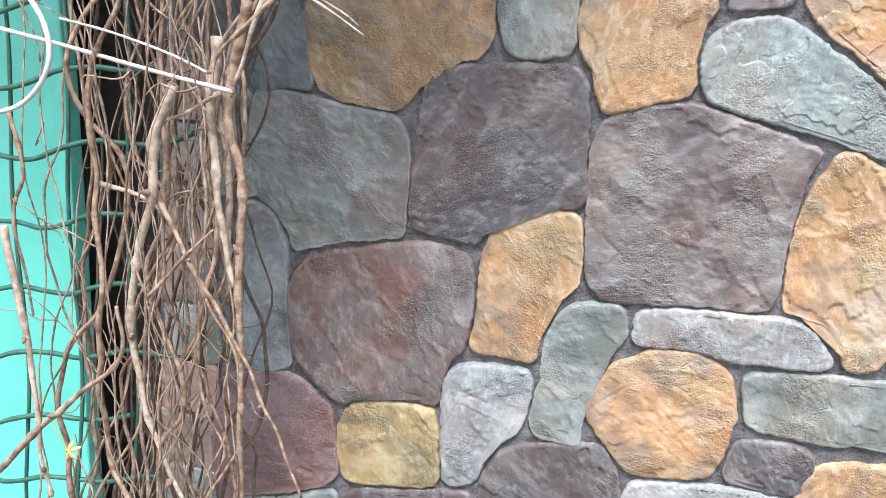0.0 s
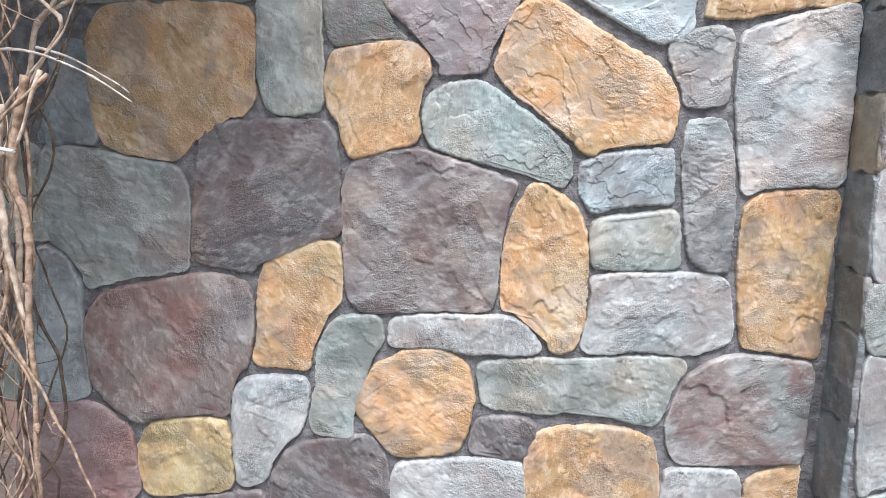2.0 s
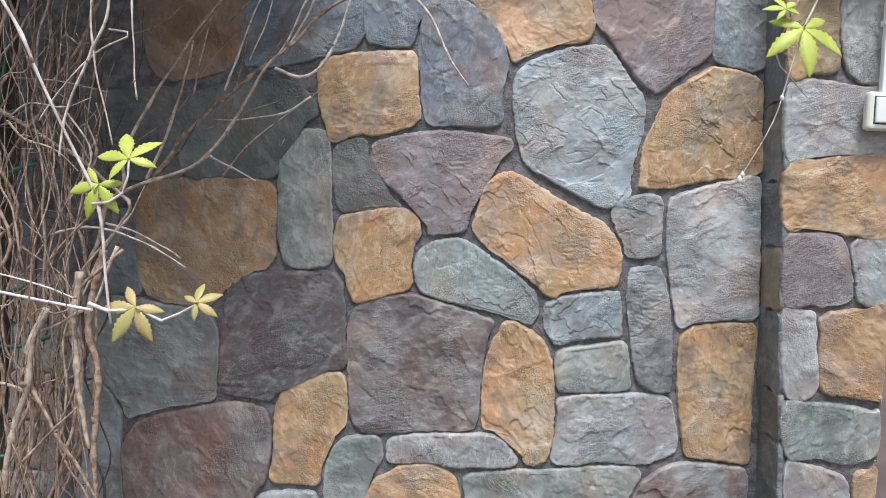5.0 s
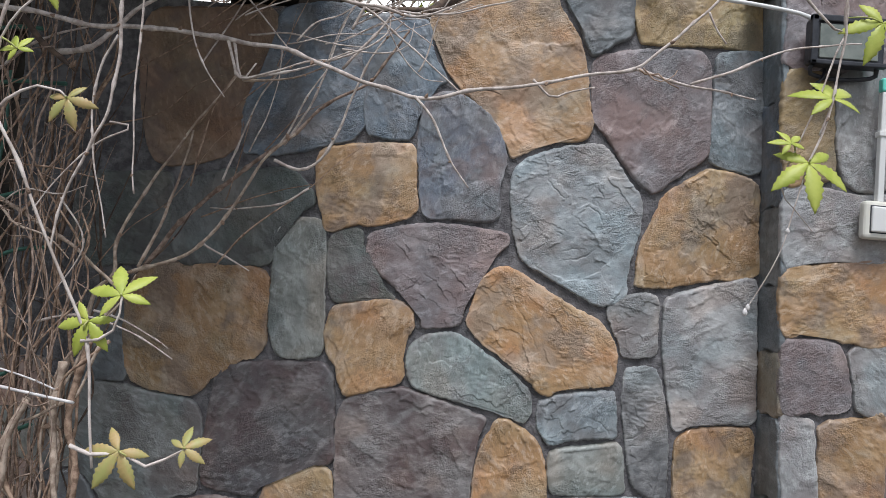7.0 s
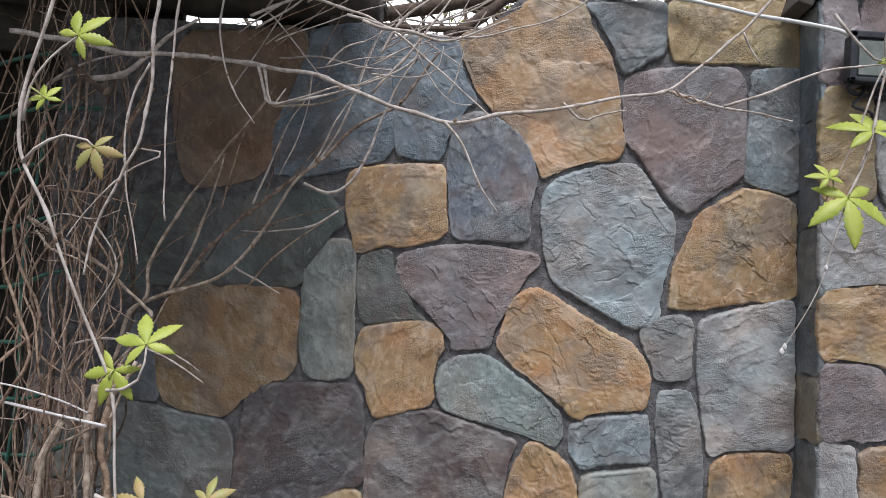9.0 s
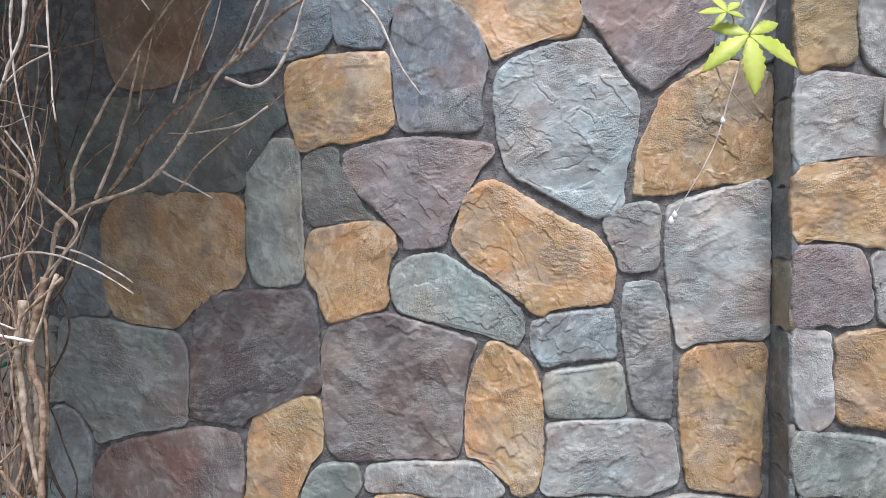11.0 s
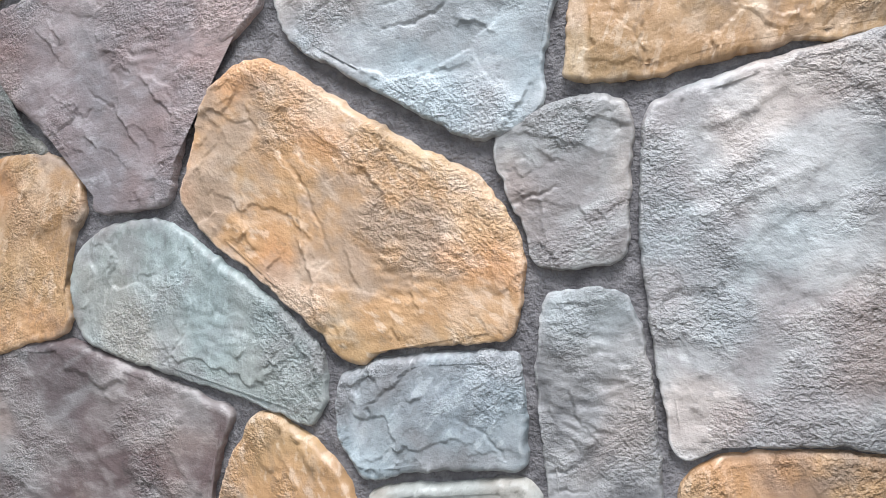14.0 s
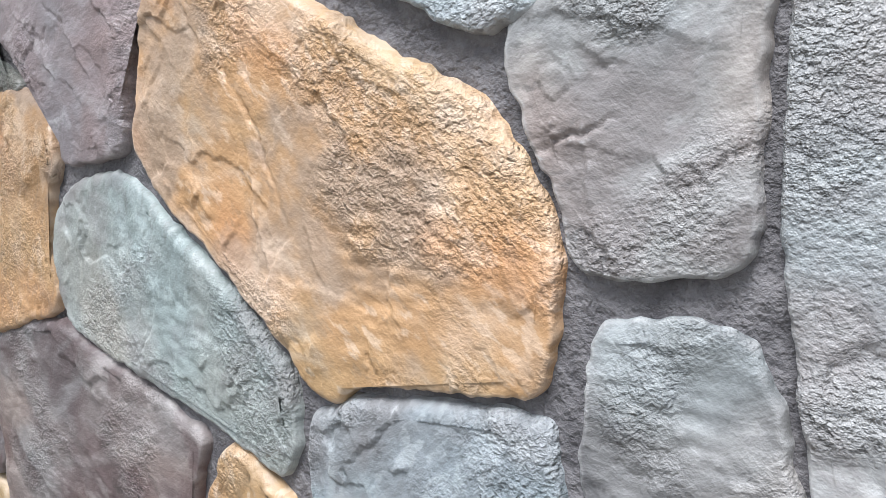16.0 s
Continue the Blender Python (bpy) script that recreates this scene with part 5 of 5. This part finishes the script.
# white cable from the wall's top to the lamp
v, f = [], []
tube(curve_points([(0.378, 1.46, 2.375), (0.509, 1.43, 2.383), (0.624, 1.415, 2.379), (0.713, 1.39, 2.355), (0.776, 1.36, 2.330), (0.854, 1.32, 2.305), (0.935, 1.285, 2.278), (0.960, 1.285, 2.262)], step=0.015), 0.0048, v, f, 8, 1.0)
tagged(mesh_object("cable", v, f, WHITE), "white round cable slung along the wall top", "cable")

# conduit and switch
SX, SZ = 1.132, 1.835
switch = tagged(new("wall_switch"), "cream surface-mounted rocker switch on the pier", "switch")
part("base", box(SX - 0.043, SX + 0.043, 1.278, 1.305, SZ - 0.042, SZ + 0.042, 0.009), CREAM, switch)
part("rocker", box(SX - 0.028, SX + 0.028, 1.272, 1.284, SZ - 0.027, SZ + 0.029, 0.004), WHITE, switch, "white rocker")
# a black plate gives the shade of the gap round the rocker
part("shadow_gap", box(SX - 0.031, SX + 0.031, 1.2772, 1.283, SZ - 0.030, SZ + 0.032, 0.002), BLACK, switch, "black plate for the shaded gap round the rocker")
conduit = tagged(new("cable_conduit"), "white plastic cable conduit running up the pier", "conduit")
part("duct", box(SX - 0.012, SX + 0.002, 1.285, 1.302, SZ + 0.04, 2.12, 0.003), WHITE, conduit)
part("clip", box(SX - 0.016, SX + 0.006, 1.282, 1.304, 2.02, 2.032, 0.002), WHITE, conduit)
part("sleeve", box(SX - 0.014, SX + 0.004, 1.283, 1.303, 2.12, 2.15, 0.004), TEAL, conduit, "turquoise sleeve")

# cord that ties the stems
def cord(points, r, seed):
    v, f = [], []
    tube(curve_points(points, step=0.012), r, v, f, 7, 1.0, 0, seed)
    return tagged(mesh_object("tie_cord", v, f, CORD), "white plastic cord tying the creeper stems back", "cord")


cord([(-0.791, 1.00, 1.403), (-0.702, 1.03, 1.385), (-0.595, 1.05, 1.364), (-0.482, 1.06, 1.346)], 0.0030, 1)
cord([(-0.697, 1.00, 1.422), (-0.640, 1.03, 1.409), (-0.569, 1.05, 1.388), (-0.516, 1.06, 1.367)], 0.0018, 2)
cord([(-0.752, 1.00, 1.456), (-0.723, 1.00, 1.418), (-0.714, 1.00, 1.380), (-0.722, 1.00, 1.350), (-0.742, 1.00, 1.323), (-0.770, 1.00, 1.302), (-0.808, 1.00, 1.290)], 0.0035, 3)

# fallen boughs that lie behind the wall top
for i, (radius, pts) in enumerate(((0.022, [(-0.30, 1.85, 2.42), (0.064, 1.85, 2.496), (0.248, 1.85, 2.53), (0.385, 1.85, 2.565), (0.503, 1.85, 2.609), (0.75, 1.86, 2.72)]), (0.010, [(-0.4, 1.72, 2.375), (0.0, 1.73, 2.38), (0.35, 1.73, 2.385)]),
                                   (0.016, [(0.05, 1.74, 2.36), (0.2, 1.76, 2.47), (0.33, 1.78, 2.62)]), (0.012, [(0.42, 1.84, 2.57), (0.5, 1.80, 2.58), (0.62, 1.78, 2.60), (0.70, 1.80, 2.70)]))):
    v, f = [], []
    tube(wobble(curve_points(pts, step=0.03), 0.015, 5.0, i), radius, v, f, 10, 0.8, 0.12, i)
    tagged(mesh_object("bough", v, f, BARK_DARK), "dark rough bough resting behind the wall top", "branch", "boughs behind the wall")

# a bare spring tree beyond the wall
tree = tagged(new("tree"), "bare spring tree with opening leaves beyond the wall", "tree")
r3 = random.Random(21)
v, f, tips = [], [], []
tube(curve_points([(1.5, 5.2, 0), (1.45, 5.15, 1.2), (1.5, 5.1, 2.4), (1.4, 5.0, 3.6), (1.5, 5.0, 5.0)], step=0.1), 0.12, v, f, 10, 0.5, 0.05, 1)
mesh_object("trunk", v, f, BARK_DARK, tree)
v, f = [], []
for i in range(26):
    z = r3.uniform(1.9, 3.6)
    start = Vector((1.45, 5.05, z))
    d = Vector((r3.uniform(-2.6, 0.8), r3.uniform(-1.6, 0.6), r3.uniform(-0.3, 1.3)))
    limb = wobble(curve_points([start, start + d * 0.3 + Vector((0, 0, 0.15)), start + d * 0.7, start + d], step=0.06), 0.08, 2.5, i)
    v, f = [], []
    tube(limb, r3.uniform(0.012, 0.035), v, f, 6, 0.3, 0.1, i)
    for _ in range(9):
        at = r3.choice(limb[len(limb) // 4:])
        e = Vector((r3.uniform(-1, 1), r3.uniform(-0.7, 0.7), r3.uniform(-0.5, 1))) * r3.uniform(0.2, 0.65)
        twig = wobble([at, at + e * 0.25, at + e * 0.5, at + e * 0.75, at + e], 0.05, 5.0, i)
        tube(twig, r3.uniform(0.003, 0.008), v, f, 5, 0.4, 0.2, i)
        tips += twig[1:]
    mesh_object("limb", v, f, BARK_DARK, tree)
v, f = [], []
for at in tips:
    for _ in range(2):
        if r3.random() < 0.6:
            o = at + Vector((r3.uniform(-0.05, 0.05), r3.uniform(-0.05, 0.05), r3.uniform(-0.05, 0.02)))
            d = Vector((r3.uniform(-1, 1), r3.uniform(-1, 1), r3.uniform(-1, 0.4))).normalized() * r3.uniform(0.02, 0.045)
            w = d.cross(Vector((r3.uniform(-1, 1), 1, 0.2))).normalized() * d.length * 0.28
            b = len(v)
            v += [o, o + d * 0.5 + w, o + d, o + d * 0.5 - w]
            f.append((b, b + 1, b + 2, b + 3))
tagged(mesh_object("crown", v, f, LEAF, tree, "small opening yellow-green leaves"), kind="stuff")

# a bare shrub behind the wall, with thin crossing twigs and a few opening leaves
shrub = tagged(new("shrub"), "bare twiggy shrub with a few opening leaves behind the wall", "shrub")
r5 = random.Random(64)
ends = []
for i in range(22):
    x = -0.9 + 2.4 * i / 21 + r5.uniform(-0.05, 0.05)
    y = r5.uniform(2.1, 2.9)
    v, f = [], []
    stem = wobble(curve_points([(x, y, 0), (x + r5.uniform(-0.1, 0.1), y, 1.4), (x + r5.uniform(-0.3, 0.3), y, 2.4), (x + r5.uniform(-0.7, 0.7), y - 0.1, 3.4)], step=0.05), 0.05, 2.0, i)
    tube(stem, r5.uniform(0.006, 0.014), v, f, 6, 0.35, 0.15, i)
    for _ in range(20):
        at = r5.choice([p for p in stem if p.z > 2.0])
        e = Vector((r5.uniform(-1, 1), r5.uniform(-0.4, 0.4), r5.uniform(-0.35, 0.8))) * r5.uniform(0.15, 0.5)
        twig = wobble(curve_points([at, at + e * 0.35, at + e * 0.7, at + e], step=0.03), 0.03, 6.0, i)
        tube(twig, r5.uniform(0.0016, 0.0042), v, f, 5, 0.4, 0.2, i)
        ends += twig[len(twig) // 2::3]
    mesh_object("branch", v, f, BARK_MID if i % 2 else BARK_DARK, shrub)
v, f = [], []
for at in ends:
    if r5.random() < 0.22:
        d = Vector((r5.uniform(-1, 1), r5.uniform(-1, 1), r5.uniform(-1, 0.3))).normalized() * r5.uniform(0.015, 0.04)
        w = d.cross(Vector((r5.uniform(-1, 1), 1, 0.2))).normalized() * d.length * 0.3
        b = len(v)
        v += [at, at + d * 0.5 + w, at + d, at + d * 0.5 - w]
        f.append((b, b + 1, b + 2, b + 3))
tagged(mesh_object("foliage", v, f, LEAF, shrub, "small yellow-green opening leaves"), kind="stuff")
